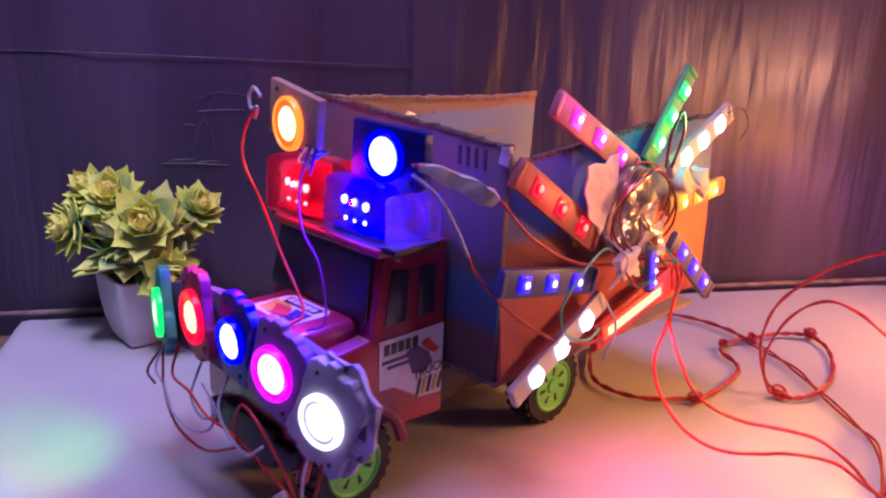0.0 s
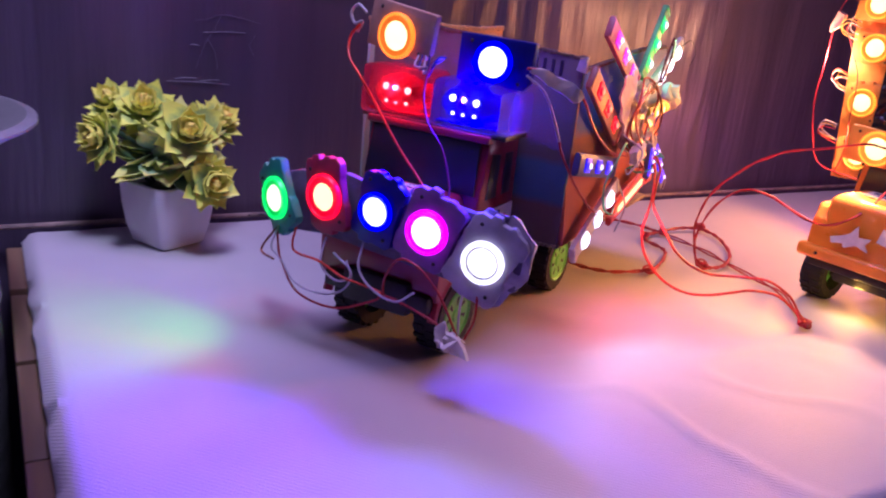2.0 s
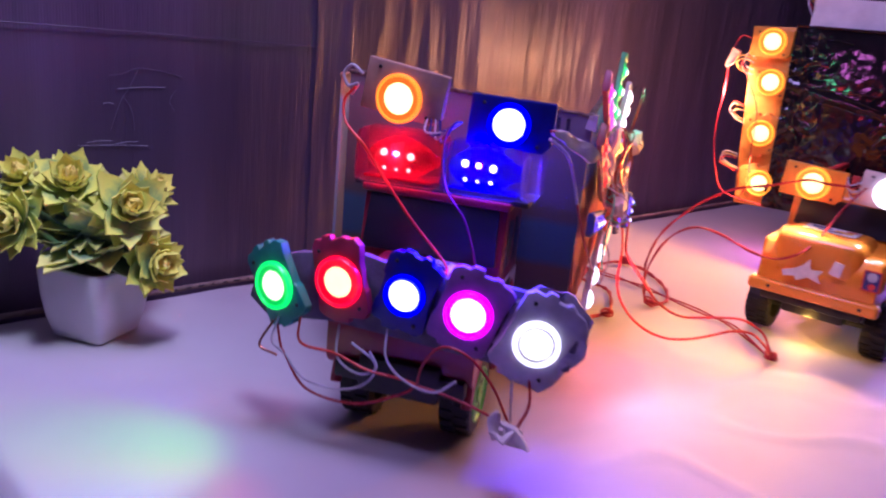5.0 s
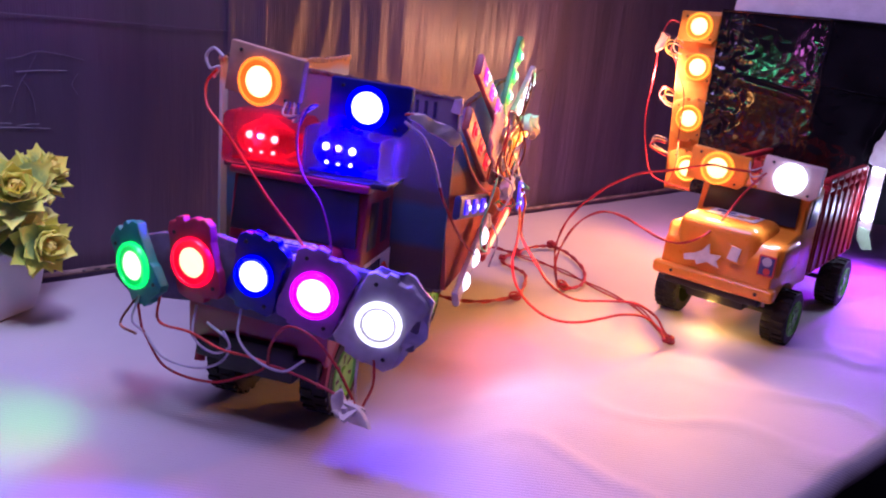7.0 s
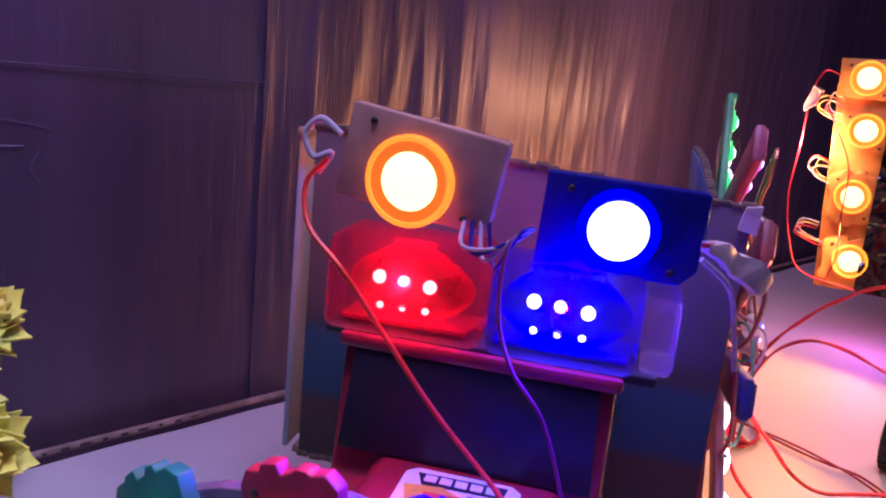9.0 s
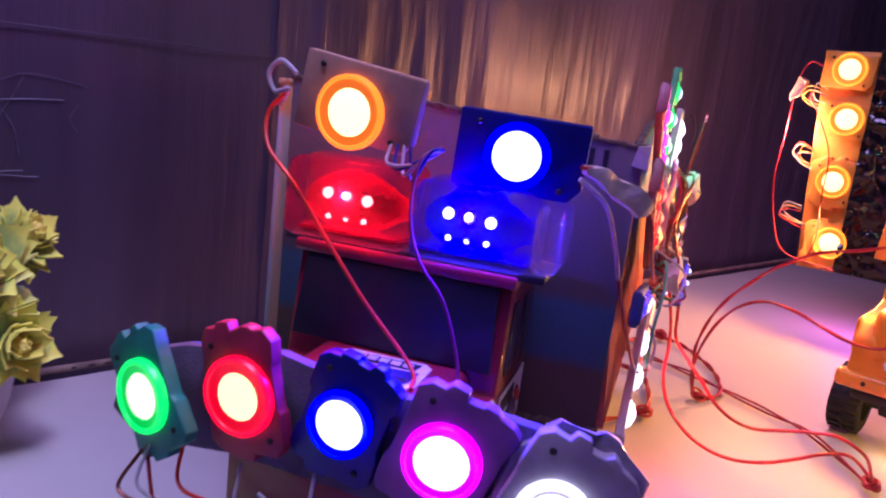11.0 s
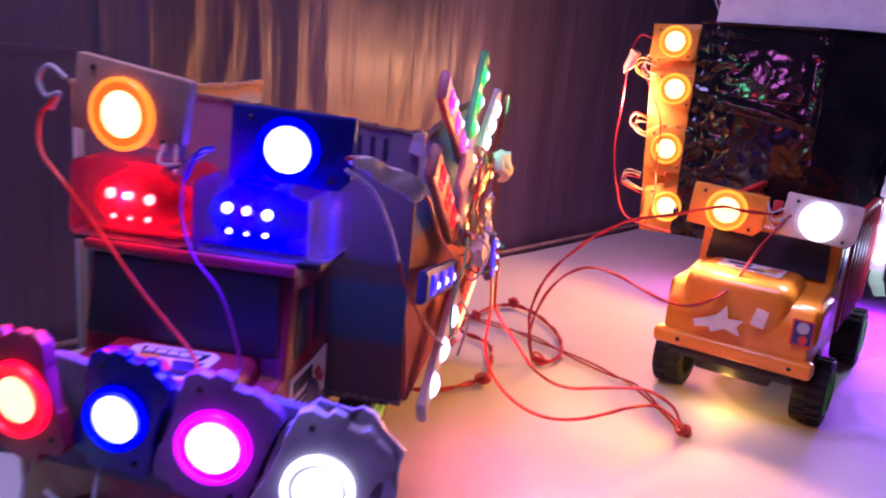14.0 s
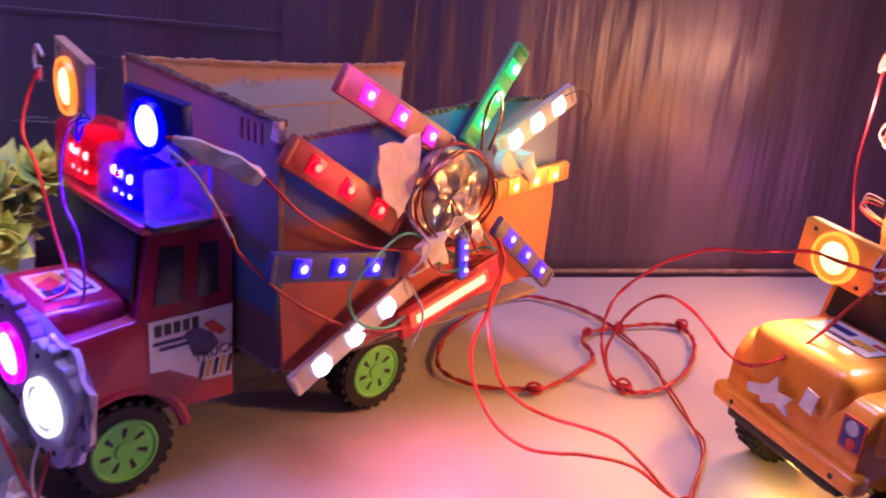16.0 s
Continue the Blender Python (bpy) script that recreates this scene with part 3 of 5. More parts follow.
truck = thing("toy_truck", TRUCK, "maroon plastic toy truck with lime green wheels", "toy truck")
cab = [(0.055, 0.046), (0.0215, 0.048)] + arch(-0.016, 0.031, 0.037, 24, 150) + [(-0.053, 0.050), (-0.056, 0.056), (-0.056, 0.100), (-0.050, 0.108), (-0.006, 0.112), (0.002, 0.160), (0.007, 0.166), (0.055, 0.166)]
part("cab", slab(cab, -0.0560, 0.0505, 0.0022, "yz"), M_RED, truck)
part("hood", box(0.076, 0.056, 0.022, (0, -0.027, 0.1115), 0.007, None, 3), M_RED, truck)
part("hood_sticker", slab([(-0.022, -0.044), (0.018, -0.044), (0.022, -0.040), (0.022, -0.016), (0.018, -0.012), (-0.018, -0.012), (-0.022, -0.016)], 0.1225, 0.1231, 0, "xy"), M_PAPER, truck, "white printed sticker")
for k, (pts, mm) in enumerate((
        ([(-0.017, -0.016), (0.017, -0.015), (0.016, -0.023), (-0.014, -0.024)], M_INK), ([(-0.020, -0.026), (-0.006, -0.024), (0.004, -0.030), (-0.004, -0.041), (-0.016, -0.040)], M_INKY),
        ([(0.004, -0.027), (0.019, -0.026), (0.018, -0.034), (0.008, -0.036)], M_INKB), ([(-0.012, -0.030), (0.002, -0.029), (0.010, -0.038), (-0.002, -0.042)], M_INKR), ([(0.010, -0.037), (0.019, -0.036), (0.016, -0.042), (0.008, -0.042)], M_INK))):
    part("sticker_print", slab(pts, 0.1232 + 0.0002 * k, 0.1235 + 0.0002 * k, 0, "xy"), mm, truck)
for k in range(5):
    part("bar", box(0.0045, 0.0045, 0.0003, (-0.0115 + 0.0058 * k, -0.0196, 0.1237)), M_PAPER, truck)
part("windshield", slab([(-0.0530, 0.121), (0.0465, 0.121), (0.0445, 0.161), (-0.0505, 0.161)], -0.0010, 0.0010, 0.0006, "xz", pose(0, -0.0272, 0.0035, -9.5, 0, 0)), M_GLASS, truck, "dark glossy windshield")
part("visor", box(0.110, 0.012, 0.006, (-0.0025, 0.003, 0.1655), 0.002), M_RED, truck)
for s in (1, -1):
    part("window", slab([(0.004, 0.119), (0.021, 0.1185), (0.0235, 0.152), (0.009, 0.154)], s * 0.0490 - (0.0055 if s < 0 else 0), s * 0.0512 - (0.0055 if s < 0 else 0), 0.0005, "yz"), M_GLASS, truck, "dark cab window")
    part("window", slab([(0.031, 0.119), (0.045, 0.1195), (0.045, 0.152), (0.032, 0.152)], s * 0.0490, s * 0.0512, 0.0005, "yz"), M_GLASS, truck)
    part("fender", tube([(s * 0.0475, y, z) for y, z in arch(-0.016, 0.031, 0.039, 8, 172, 8)], 0.004, 8, 3), M_RED, truck)
decal = part("door_sticker", slab([(0.0, 0.110), (0.0535, 0.110), (0.0525, 0.0617), (0.034, 0.0635), (0.012, 0.077), (0.0, 0.078)], 0.0508, 0.0514, 0, "yz"), M_PAPER, truck, "white printed door sticker with hazard stripes")
for k in range(5):                                        # maker's word as plain bars
    part("bar", box(0.0004, 0.0042, 0.0072, (0.0517, 0.0055 + 0.0058 * k, 0.1035), 0), M_INK, decal)
part("stripe", box(0.0004, 0.030, 0.0022, (0.0517, 0.017, 0.0955), 0), M_INKB, decal)
part("stripe", box(0.0004, 0.020, 0.0022, (0.0517, 0.016, 0.0915), 0), M_INKB, decal)
part("blotch", slab([(0.022, 0.098), (0.030, 0.1005), (0.040, 0.094), (0.044, 0.086), (0.036, 0.080), (0.027, 0.082), (0.024, 0.090)], 0.0515, 0.0520, 0, "yz"), M_INKB, decal)
part("blotch", slab([(0.034, 0.101), (0.040, 0.1025), (0.049, 0.094), (0.045, 0.0915), (0.038, 0.096)], 0.0515, 0.0523, 0, "yz"), M_INKR, decal)
for k in range(5):
    y = 0.030 + 0.0046 * k
    part("hazard_stripe", slab([(y, 0.0655), (y + 0.0024, 0.0652), (y + 0.0050, 0.0765), (y + 0.0026, 0.0767)], 0.0515, 0.0519, 0, "yz"), M_INKY if k % 2 else M_INK, decal)
text_data = bpy.data.curves.new("word", "FONT")
text_data.body, text_data.size, text_data.extrude = "TRUCK", 0.0085, 0.0002
text_data.materials.append(M_INK)
word = new("word", text_data)
word.parent, word.matrix_basis = decal, Matrix.Translation((0.0522, 0.0275, 0.0775)) @ Euler((radians(90), 0, radians(90))).to_matrix().to_4x4() @ pose(0, 0, 0, 0, 0, 4)
part("chassis", box(0.058, 0.345, 0.026, (0, 0.110, 0.050), 0.003), M_DARK, truck)
part("chassis_bumper", box(0.094, 0.010, 0.014, (0, -0.057, 0.050), 0.003), M_DARK, truck)
for y, x in ((-0.016, 0.037), (0.168, 0.045)):
    part("axle", lathe([(0.003, -x), (0.003, x)], 10, pose(0, y, 0.0305, 0, 90, 0)), M_DARK, truck)
    part("axle_block", box(0.03, 0.016, 0.022, (0, y, 0.034), 0.002), M_DARK, truck)
    for s in (1, -1):
        wheel(truck, (s * x, y, 0.0305), 0.0305, 0.022, s)
part("backing_board", slab([(-0.112, 0.090), (-0.098, 0.078), (-0.05, 0.083), (0.0, 0.080), (0.06, 0.076), (0.112, 0.080), (0.118, 0.112), (0.10, 0.126), (0.055, 0.130), (0.01, 0.126), (-0.03, 0.134), (-0.075, 0.128), (-0.105, 0.118)], -0.062, -0.0555, 0.001), M_GREY, truck, "grey felt-covered board holding the front lamps")

# the open cardboard load box
LEANING = Matrix(((1, 0, -0.075, 0.006), (0, 1, 0, 0), (0, 0, 1, 0), (0, 0, 0, 1)))   # the side leans in towards its top
carton = thing("cardboard_box", TRUCK, "open cardboard load box with painted sides on the red truck", "box")
part("side_panel", slab([(0.061, 0.080), (0.150, 0.084), (0.232, 0.092), (0.298, 0.096), (0.305, 0.150), (0.307, 0.2285), (0.237, 0.2290), (0.164, 0.2245), (0.111, 0.2195), (0.058, 0.2135)], 0.0925, 0.0965, 0.0004, "yz", LEANING), M_SIDE, carton, "side painted blue, brown and orange red")
part("front_panel", slab([(-0.095, 0.080), (0.092, 0.080), (0.094, 0.2275), (0.060, 0.229), (-0.02, 0.236), (-0.096, 0.240)], 0.058, 0.062, 0.0004, "xz"), M_FRONT, carton, "dark front panel with a blue band")
part("far_panel", slab([(0.060, 0.080), (0.310, 0.086), (0.316, 0.2265), (0.240, 0.2245), (0.140, 0.2320), (0.060, 0.236)], -0.1045, -0.1020, 0.0004, "yz"), M_FAR, carton, "pale painted inner panel with a torn orange top")
part("bottom_panel", slab([(-0.10, 0.062), (0.092, 0.062), (0.092, 0.298), (-0.10, 0.31)], 0.0765, 0.0800, 0.0004, "xy"), M_CARD, carton)
rim_edge = bmesh.new()
for k in range(46):                                       # torn flutes along the top and bottom edges
    f = k / 45
    bb = box(0.0046, 0.0046, 0.0016 + 0.0018 * random.random(), (0.0843, 0.061 + 0.244 * f, 0.2145 + 0.0145 * min(1, f * 1.5)), 0.0003)
    rim_edge = join(rim_edge, bb)
part("torn_edge", rim_edge, M_FLUTE, carton)
low = bmesh.new()
for k in range(30):
    f = k / 29
    low = join(low, box(0.005 + 0.002 * random.random(), 0.0046, 0.003, (-0.093 + 0.184 * f, 0.060, 0.0795 - 0.001 * random.random()), 0.0003))
part("torn_edge", low, M_FLUTE, carton)
torn = []
for k in range(52):
    f = k / 51
    torn.append(box(0.0030 + 0.0012 * random.random(), 0.0056, 0.002 + 0.0034 * random.random(), (-0.1032, 0.062 + 0.252 * f, 0.2355 - 0.0105 * min(1, f * 1.4) + 0.001 * random.random()), 0.0004))
part("torn_edge", join(*torn), M_TORN, carton, "peeled orange paper along the torn edge")
torn = []
for k in range(40):
    f = k / 39
    torn.append(box(0.0056, 0.0046 + 0.001 * random.random(), 0.0016 + 0.0024 * random.random(), (-0.094 + 0.186 * f, 0.060, 0.2395 - 0.0115 * f + 0.0008 * random.random()), 0.0004))
part("torn_edge", join(*torn), M_FLUTE, carton)
for k in range(4):
    part("slot_mark", box(0.0025, 0.0008, 0.012, (0.055 + 0.007 * k, 0.0578, 0.219), 0, None), M_DARK, carton)
part("corner_tape", crumple([(0.089, 0.219), (0.097, 0.218), (0.0965, 0.230), (0.090, 0.229)], "xz", 0.0555, 0.003, 3, 0.0012), M_TAPE, carton)
part("orange_line", box(0.0006, 0.20, 0.0012, (-0.1022, 0.17, 0.196), 0), M_INKY, carton)
part("orange_line", box(0.0006, 0.0012, 0.034, (-0.1022, 0.236, 0.180), 0), M_INKY, carton)
part("foil_scrap", crumple([(0.150, 0.214), (0.185, 0.216), (0.183, 0.220), (0.152, 0.220)], "yz", -0.1022, 0.0012, 8, 0.003), M_FOIL, carton)

# the red and blue beacon bar on the cab roof
beacon = thing("beacon_bar", TRUCK @ pose(0.0, 0.018, 0.1665), "clear beacon bar with lit red and blue halves", "beacon")


def clear(name, col, glaze, rough=0.05):
    """Clear tinted plastic that also scatters some of the light inside it."""
    m = mk(name, col, rough, trans=1.0, var=0.02, scale=80, bump=0.22, bscale=90, ior=1.12)
    t = m.node_tree
    tl, mx = t.nodes.new("ShaderNodeBsdfTranslucent"), t.nodes.new("ShaderNodeMixShader")
    tl.inputs["Color"].default_value = (*col, 1)
    mx.inputs[0].default_value = glaze
    t.links.new(t.nodes["Principled BSDF"].outputs[0], mx.inputs[1])
    t.links.new(tl.outputs[0], mx.inputs[2])
    t.links.new(mx.outputs[0], t.nodes["Material Output"].inputs["Surface"])
    return m


M_CRED, M_CBLUE = clear("clear_red_cover", (1.0, 0.22, 0.34), 0.10), clear("clear_blue_cover", (0.42, 0.30, 1.0), 0.06)
M_CCLEAR = clear("clear_end_cap", (0.70, 0.60, 0.98), 0.10)
M_LENSR, M_LENSB = clear("red_oval_lens", (1.0, 0.03, 0.05), 0.30), clear("blue_oval_lens", (0.05, 0.02, 1.0), 0.22)
M_CUPR = mk("red_mirrored_cup", (0.95, 0.03, 0.05), 0.16, metal=0.7, var=0.15, scale=90, bump=0.5, bscale=240)
M_CUPB = mk("blue_mirrored_cup", (0.06, 0.04, 0.85), 0.16, metal=0.7, var=0.15, scale=90, bump=0.5, bscale=240)
part("base", box(0.128, 0.036, 0.004, (0, 0, 0.002), 0.001), M_DARK, beacon)


def cover(x0, x1, z1):
    """A hollow clear cover, open below, with a leaning front and rounded edges."""
    cx, w = (x0 + x1) / 2, x1 - x0
    bm = box(w, 0.042, z1, (cx, -0.003, z1 / 2 + 0.003), 0.005, None, 3)
    for v in bm.verts:
        v.co.y += 0.06 * (v.co.z - 0.003) if v.co.y < 0 else -0.12 * (v.co.z - 0.003)
    return bm


part("red_cover", cover(-0.0645, -0.0025, 0.038), M_CRED, beacon, "lit clear red cover")
part("blue_cover", cover(-0.0005, 0.0555, 0.036), M_CBLUE, beacon, "lit clear blue cover")
part("end_cap", box(0.012, 0.036, 0.030, (0.0625, -0.003, 0.020), 0.003), M_CCLEAR, beacon, "clear end cap")
for cx, cup in ((-0.034, M_CUPR), (0.027, M_CUPB)):
    part("reflector", box(0.050, 0.026, 0.002, (cx, 0.0, 0.0065), 0.0005), cup, beacon, "coloured inner reflector")
    bm = bmesh.new()                                      # ribbed oval lens over the diodes
    bmesh.ops.create_uvsphere(bm, u_segments=36, v_segments=18, radius=1)
    for v in bm.verts:
        rib = 1 + 0.03 * math.cos(26 * v.co.x)
        v.co = Vector((cx + 0.0250 * v.co.x, -0.004 + 0.0135 * v.co.y * rib, 0.0205 + 0.0140 * v.co.z * rib))
    part("oval_lens", bm, M_LENSR if cx < 0 else M_LENSB, beacon, "ribbed coloured lens")
for o in beacon.children:
    if o.name.split(".")[0] in ("red_cover", "blue_cover", "end_cap", "oval_lens"):
        o.visible_shadow = False
G_RLED, G_BLED = glow("red_diode", (1.0, 0.30, 0.15), 5.0), glow("blue_diode", (0.55, 0.60, 1.0), 6.0)
for cx, gl in ((-0.034, G_RLED), (0.026, G_BLED)):
    for k in range(3):
        part("diode", lathe([(0.0027, 0), (0.0026, 0.0014), (0.0015, 0.0026), (0.0002, 0.003)], 14, pose(cx - 0.010 + 0.010 * k, -0.0150, 0.0250 - 0.0006 * k, 90, 0, 0)), gl, beacon, "lit diode")
        part("diode", lathe([(0.0014, 0), (0.0013, 0.001), (0.0008, 0.0014), (0.0002, 0.0016)], 12, pose(cx - 0.009 + 0.009 * k, -0.0150, 0.0140, 90, 0, 0)), gl, beacon)


# ---------------------------------------------------------------- LED windmill on the side of the box
mill = thing("led_windmill", TRUCK, "windmill of coloured LED strips round a foil hub", "LED windmill")


def strip(ends, x, width, board, led_mats, n=3, label="", r=0.0048, bar=False):
    (y1, z1), (y2, z2) = ends
    ln, ang = math.hypot(y2 - y1, z2 - z1), math.degrees(math.atan2(z2 - z1, y2 - y1))
    m = Matrix.Translation((x, y1, z1)) @ Euler((radians(ang), 0, 0)).to_matrix().to_4x4()
    body = part("strip", box(0.0045, ln, width, (0.0, ln / 2, 0), 0.0012), board, mill, label, m)
    for f in (0.02, 0.98):
        part("end_cap", box(0.0060, 0.004, width * 0.82, (0.0005, ln * f, 0), 0.001), board, body)
    if bar:
        part("light_bar", box(0.003, ln * 0.66, width * 0.30, (0.0035, ln * 0.46, 0), 0.0014), led_mats[0], body, "long glowing bar")
        # emitting slab stands in for the red halo round the bar
        part("bar_halo", box(0.002, ln * 0.74, width * 0.50, (0.0030, ln * 0.46, 0), 0.0009), led_mats[1], body, "red glow round the bar")
        return
    for k in range(n):
        y = ln * (0.22 + 0.28 * k)
        # plate and rim emit to imitate the diode's soft coloured halo
        part("socket", box(0.0016, 0.0115, min(width * 0.8, 0.0115), (0.0027, y, 0), 0.0006), led_mats[1], body)
        part("diode_rim", lathe([(r, 0), (r * 0.95, 0.0012), (r * 0.66, 0.0018)], 18, pose(0.0034, y, 0, 0, 90, 0)), led_mats[2], body, "coloured glow round the diode")
        part("diode", lathe([(r * 0.68, 0), (r * 0.64, 0.0018), (r * 0.4, 0.0026), (0.0002, 0.0029)], 18, pose(0.0034, y, 0, 0, 90, 0)), led_mats[0], body, "lit diode")


def pair(name, core, halo, cp=2.4, hp=0.9):
    mid = [0.55 * h + 0.45 * c * h ** 0.5 for c, h in zip(core, halo)]
    return (glow(name + "_diode", core, cp), glow(name + "_socket", halo, hp * 0.55), glow(name + "_diode_rim", mid, hp * 1.1))


B_PINK = mk("pink_strip_board", (0.42, 0.10, 0.14), 0.45, var=0.15, scale=80)
B_RED = mk("brown_red_strip_board", (0.32, 0.08, 0.06), 0.45, var=0.2, scale=80)
B_GREEN = mk("green_strip_board", (0.06, 0.36, 0.12), 0.45, var=0.15, scale=80)
B_WHITE = mk("cream_strip_board", (0.62, 0.52, 0.46), 0.45, var=0.12, scale=80)
B_AMB = mk("ochre_strip_board", (0.60, 0.30, 0.03), 0.45, var=0.15, scale=80)
B_VIO = mk("violet_grey_strip_board", (0.13, 0.11, 0.22), 0.45, var=0.15, scale=80)
B_BLU = mk("slate_blue_strip_board", (0.06, 0.07, 0.22), 0.45, var=0.15, scale=80)
B_BAR = mk("red_bar_board", (0.50, 0.03, 0.02), 0.4, var=0.15, scale=80)
strip([(0.0569, 0.2168), (0.1405, 0.1614)], 0.101, 0.019, B_RED, pair("red_strip", (1.0, 0.22, 0.08), (0.85, 0.0, 0.005), 1.3), label="red LED strip", r=0.0036)
strip([(0.0944, 0.2525), (0.1847, 0.2026)], 0.096, 0.018, B_PINK, pair("pink_strip", (1.0, 0.72, 1.0), (0.75, 0.03, 0.50), 1.4), label="pink LED strip", r=0.0036)
strip([(0.2471, 0.2659), (0.2009, 0.2046)], 0.095, 0.015, B_GREEN, pair("green_strip", (0.62, 1.0, 0.68), (0.02, 0.62, 0.07), 1.5), label="green LED strip", r=0.0048)
strip([(0.3006, 0.2339), (0.2238, 0.1977)], 0.1, 0.017, B_WHITE, pair("white_strip", (1.0, 1.0, 1.0), (0.95, 0.88, 0.84), 2.4, 1.6), label="white LED strip", r=0.0062)
strip([(0.3062, 0.1764), (0.2294, 0.1698)], 0.0985, 0.015, B_AMB, pair("amber_strip", (1.0, 0.70, 0.22), (0.95, 0.30, 0.0), 1.4), label="amber LED strip", r=0.0042)
strip([(0.2225, 0.1493), (0.288, 0.095)], 0.109, 0.015, B_VIO, pair("violet_strip", (0.65, 0.60, 1.0), (0.06, 0.02, 0.80), 1.4), label="violet LED strip", r=0.0032)
strip([(0.0456, 0.1515), (0.139, 0.1345)], 0.103, 0.018, B_BLU, pair("blue_strip", (0.75, 0.75, 1.0), (0.03, 0.015, 0.80), 1.4), label="blue LED strip", r=0.0036)
strip([(0.0615, 0.0735), (0.148, 0.1195)], 0.105, 0.016, B_WHITE, pair("low_white_strip", (1.0, 1.0, 1.0), (0.95, 0.88, 0.86), 2.4, 1.6), label="white LED strip", r=0.0066)
strip([(0.143, 0.0915), (0.238, 0.116)], 0.104, 0.022, B_BAR, pair("bar", (1.0, 0.52, 0.16), (1.0, 0.07, 0.01), 1.25, 1.4), label="red board with a long light bar", bar=True)
strip([(0.1765, 0.153), (0.1795, 0.124)], 0.121, 0.008, B_VIO, pair("small_violet", (0.55, 0.55, 1.0), (0.10, 0.05, 0.85)), label="short violet LED strip", r=0.0022)

HUB = (0.178, 0.1745)
part("hub_disc", lathe([(0.031, 0.0), (0.032, 0.004), (0.030, 0.006), (0.0003, 0.006)], 40, pose(0.098, HUB[0], HUB[1], 0, 90, 0)), M_HUB, mill, "clear pinkish round hub")
for k in range(9):                                        # foil shards on the hub
    a = 2 * math.pi * k / 9 + 0.2
    r1 = 0.024 + 0.005 * random.random()
    o = [(HUB[0] + r1 * math.cos(a + d) * f, HUB[1] + r1 * math.sin(a + d) * f) for d, f in ((-0.30, 0.95), (0.0, 1.1), (0.30, 0.9), (0.1, 0.10), (-0.15, 0.12))]
    part("foil_shard", crumple(o, "yz", 0.104 + 0.0016 * (k % 4), 0.0008, 20 + k, 0.006), M_FOIL, mill, "crumpled silvery foil")
for k in range(4):                                        # small fan blades in front of the hub
    a = radians(20 + 90 * k)
    o = [(HUB[0] + 0.004 * k + r * math.cos(a + d), HUB[1] - 0.012 + r * math.sin(a + d)) for r, d in ((0.003, -0.6), (0.014, -0.45), (0.021, -0.1), (0.020, 0.25), (0.010, 0.35), (0.003, 0.8))]
    part("fan_blade", crumple(o, "yz", 0.117, 0.0008, 40 + k, 0.004), M_FOIL, mill, "bent shiny fan blade")
for k, (ry, rz, sc, dx) in enumerate(((0.031, 0.033, 1.0, 0.110), (0.033, 0.029, 1.0, 0.113), (0.030, 0.030, 1.0, 0.116))):
    pts = [(dx + 0.003 * math.sin(3 * a + k), HUB[0] + ry * math.cos(a), HUB[1] + 0.002 + rz * math.sin(a)) for a in (2 * math.pi * i / 18 for i in range(19))]
    part("wire_loop", tube(pts, 0.0009, 6, 3), M_COPPER if k else M_WIRE_R, mill, "wire wound round the hub")
part("wire_loop", tube([(0.114, 0.196, 0.205), (0.118, 0.192, 0.228), (0.120, 0.199, 0.243), (0.118, 0.207, 0.228), (0.114, 0.203, 0.204)], 0.0011, 6), M_COPPER, mill, "bare wire loop")
for k in range(7):
    r = random.Random(k + 70)
    a0 = (0.104, HUB[0] - 0.03 + 0.01 * k, HUB[1] - 0.03 + 0.02 * r.random())
    pts = [a0, (0.122 + 0.006 * r.random(), a0[1] + 0.01 * r.uniform(-1, 1), a0[2] - 0.012), (0.118, a0[1] + 0.016 * r.uniform(-1, 1), a0[2] - 0.03 * r.random()), (0.106, HUB[0] - 0.02 + 0.05 * r.random(), HUB[1] - 0.045)]
    part("lead", tube(pts, 0.0008, 6, 6), (M_WIRE_W, M_WIRE_R, M_WIRE_G, M_COPPER)[k % 4], mill)
part("tape", crumple([(0.115, 0.214), (0.150, 0.2165), (0.146, 0.186), (0.133, 0.170), (0.119, 0.188)], "yz", 0.107, 0.0012, 51, 0.004), M_TAPE, mill, "torn masking tape")
part("tape", crumple([(0.210, 0.205), (0.240, 0.200), (0.246, 0.178), (0.226, 0.186), (0.212, 0.190)], "yz", 0.116, 0.004, 52, 0.008), M_TAPE, mill, "folded masking tape flag")
part("tape", crumple([(0.145, 0.150), (0.165, 0.155), (0.170, 0.138), (0.150, 0.136)], "yz", 0.113, 0.008, 53, 0.006), M_TAPE, mill, "wad of tape on the joint")
part("hair_wire", tube([(0.105, 0.285, 0.233), (0.110, 0.300, 0.238), (0.114, 0.307, 0.226), (0.112, 0.300, 0.214)], 0.0004, 5), M_DARK, mill, "thin loose wire")
part("green_lead", tube([(0.106, 0.160, 0.150), (0.112, 0.135, 0.158), (0.114, 0.112, 0.147), (0.112, 0.096, 0.128), (0.112, 0.103, 0.108), (0.112, 0.125, 0.098), (0.108, 0.145, 0.100)], 0.0009, 6), M_WIRE_G, mill, "thin green lead")
part("white_lead", tube([(0.106, 0.150, 0.120), (0.114, 0.155, 0.100), (0.110, 0.150, 0.076)], 0.0009, 6), M_WIRE_W, mill)
part("joint_lead", tube([(0.108, 0.100, 0.101), (0.113, 0.125, 0.096), (0.110, 0.147, 0.094)], 0.0010, 6), M_WIRE_R, mill)

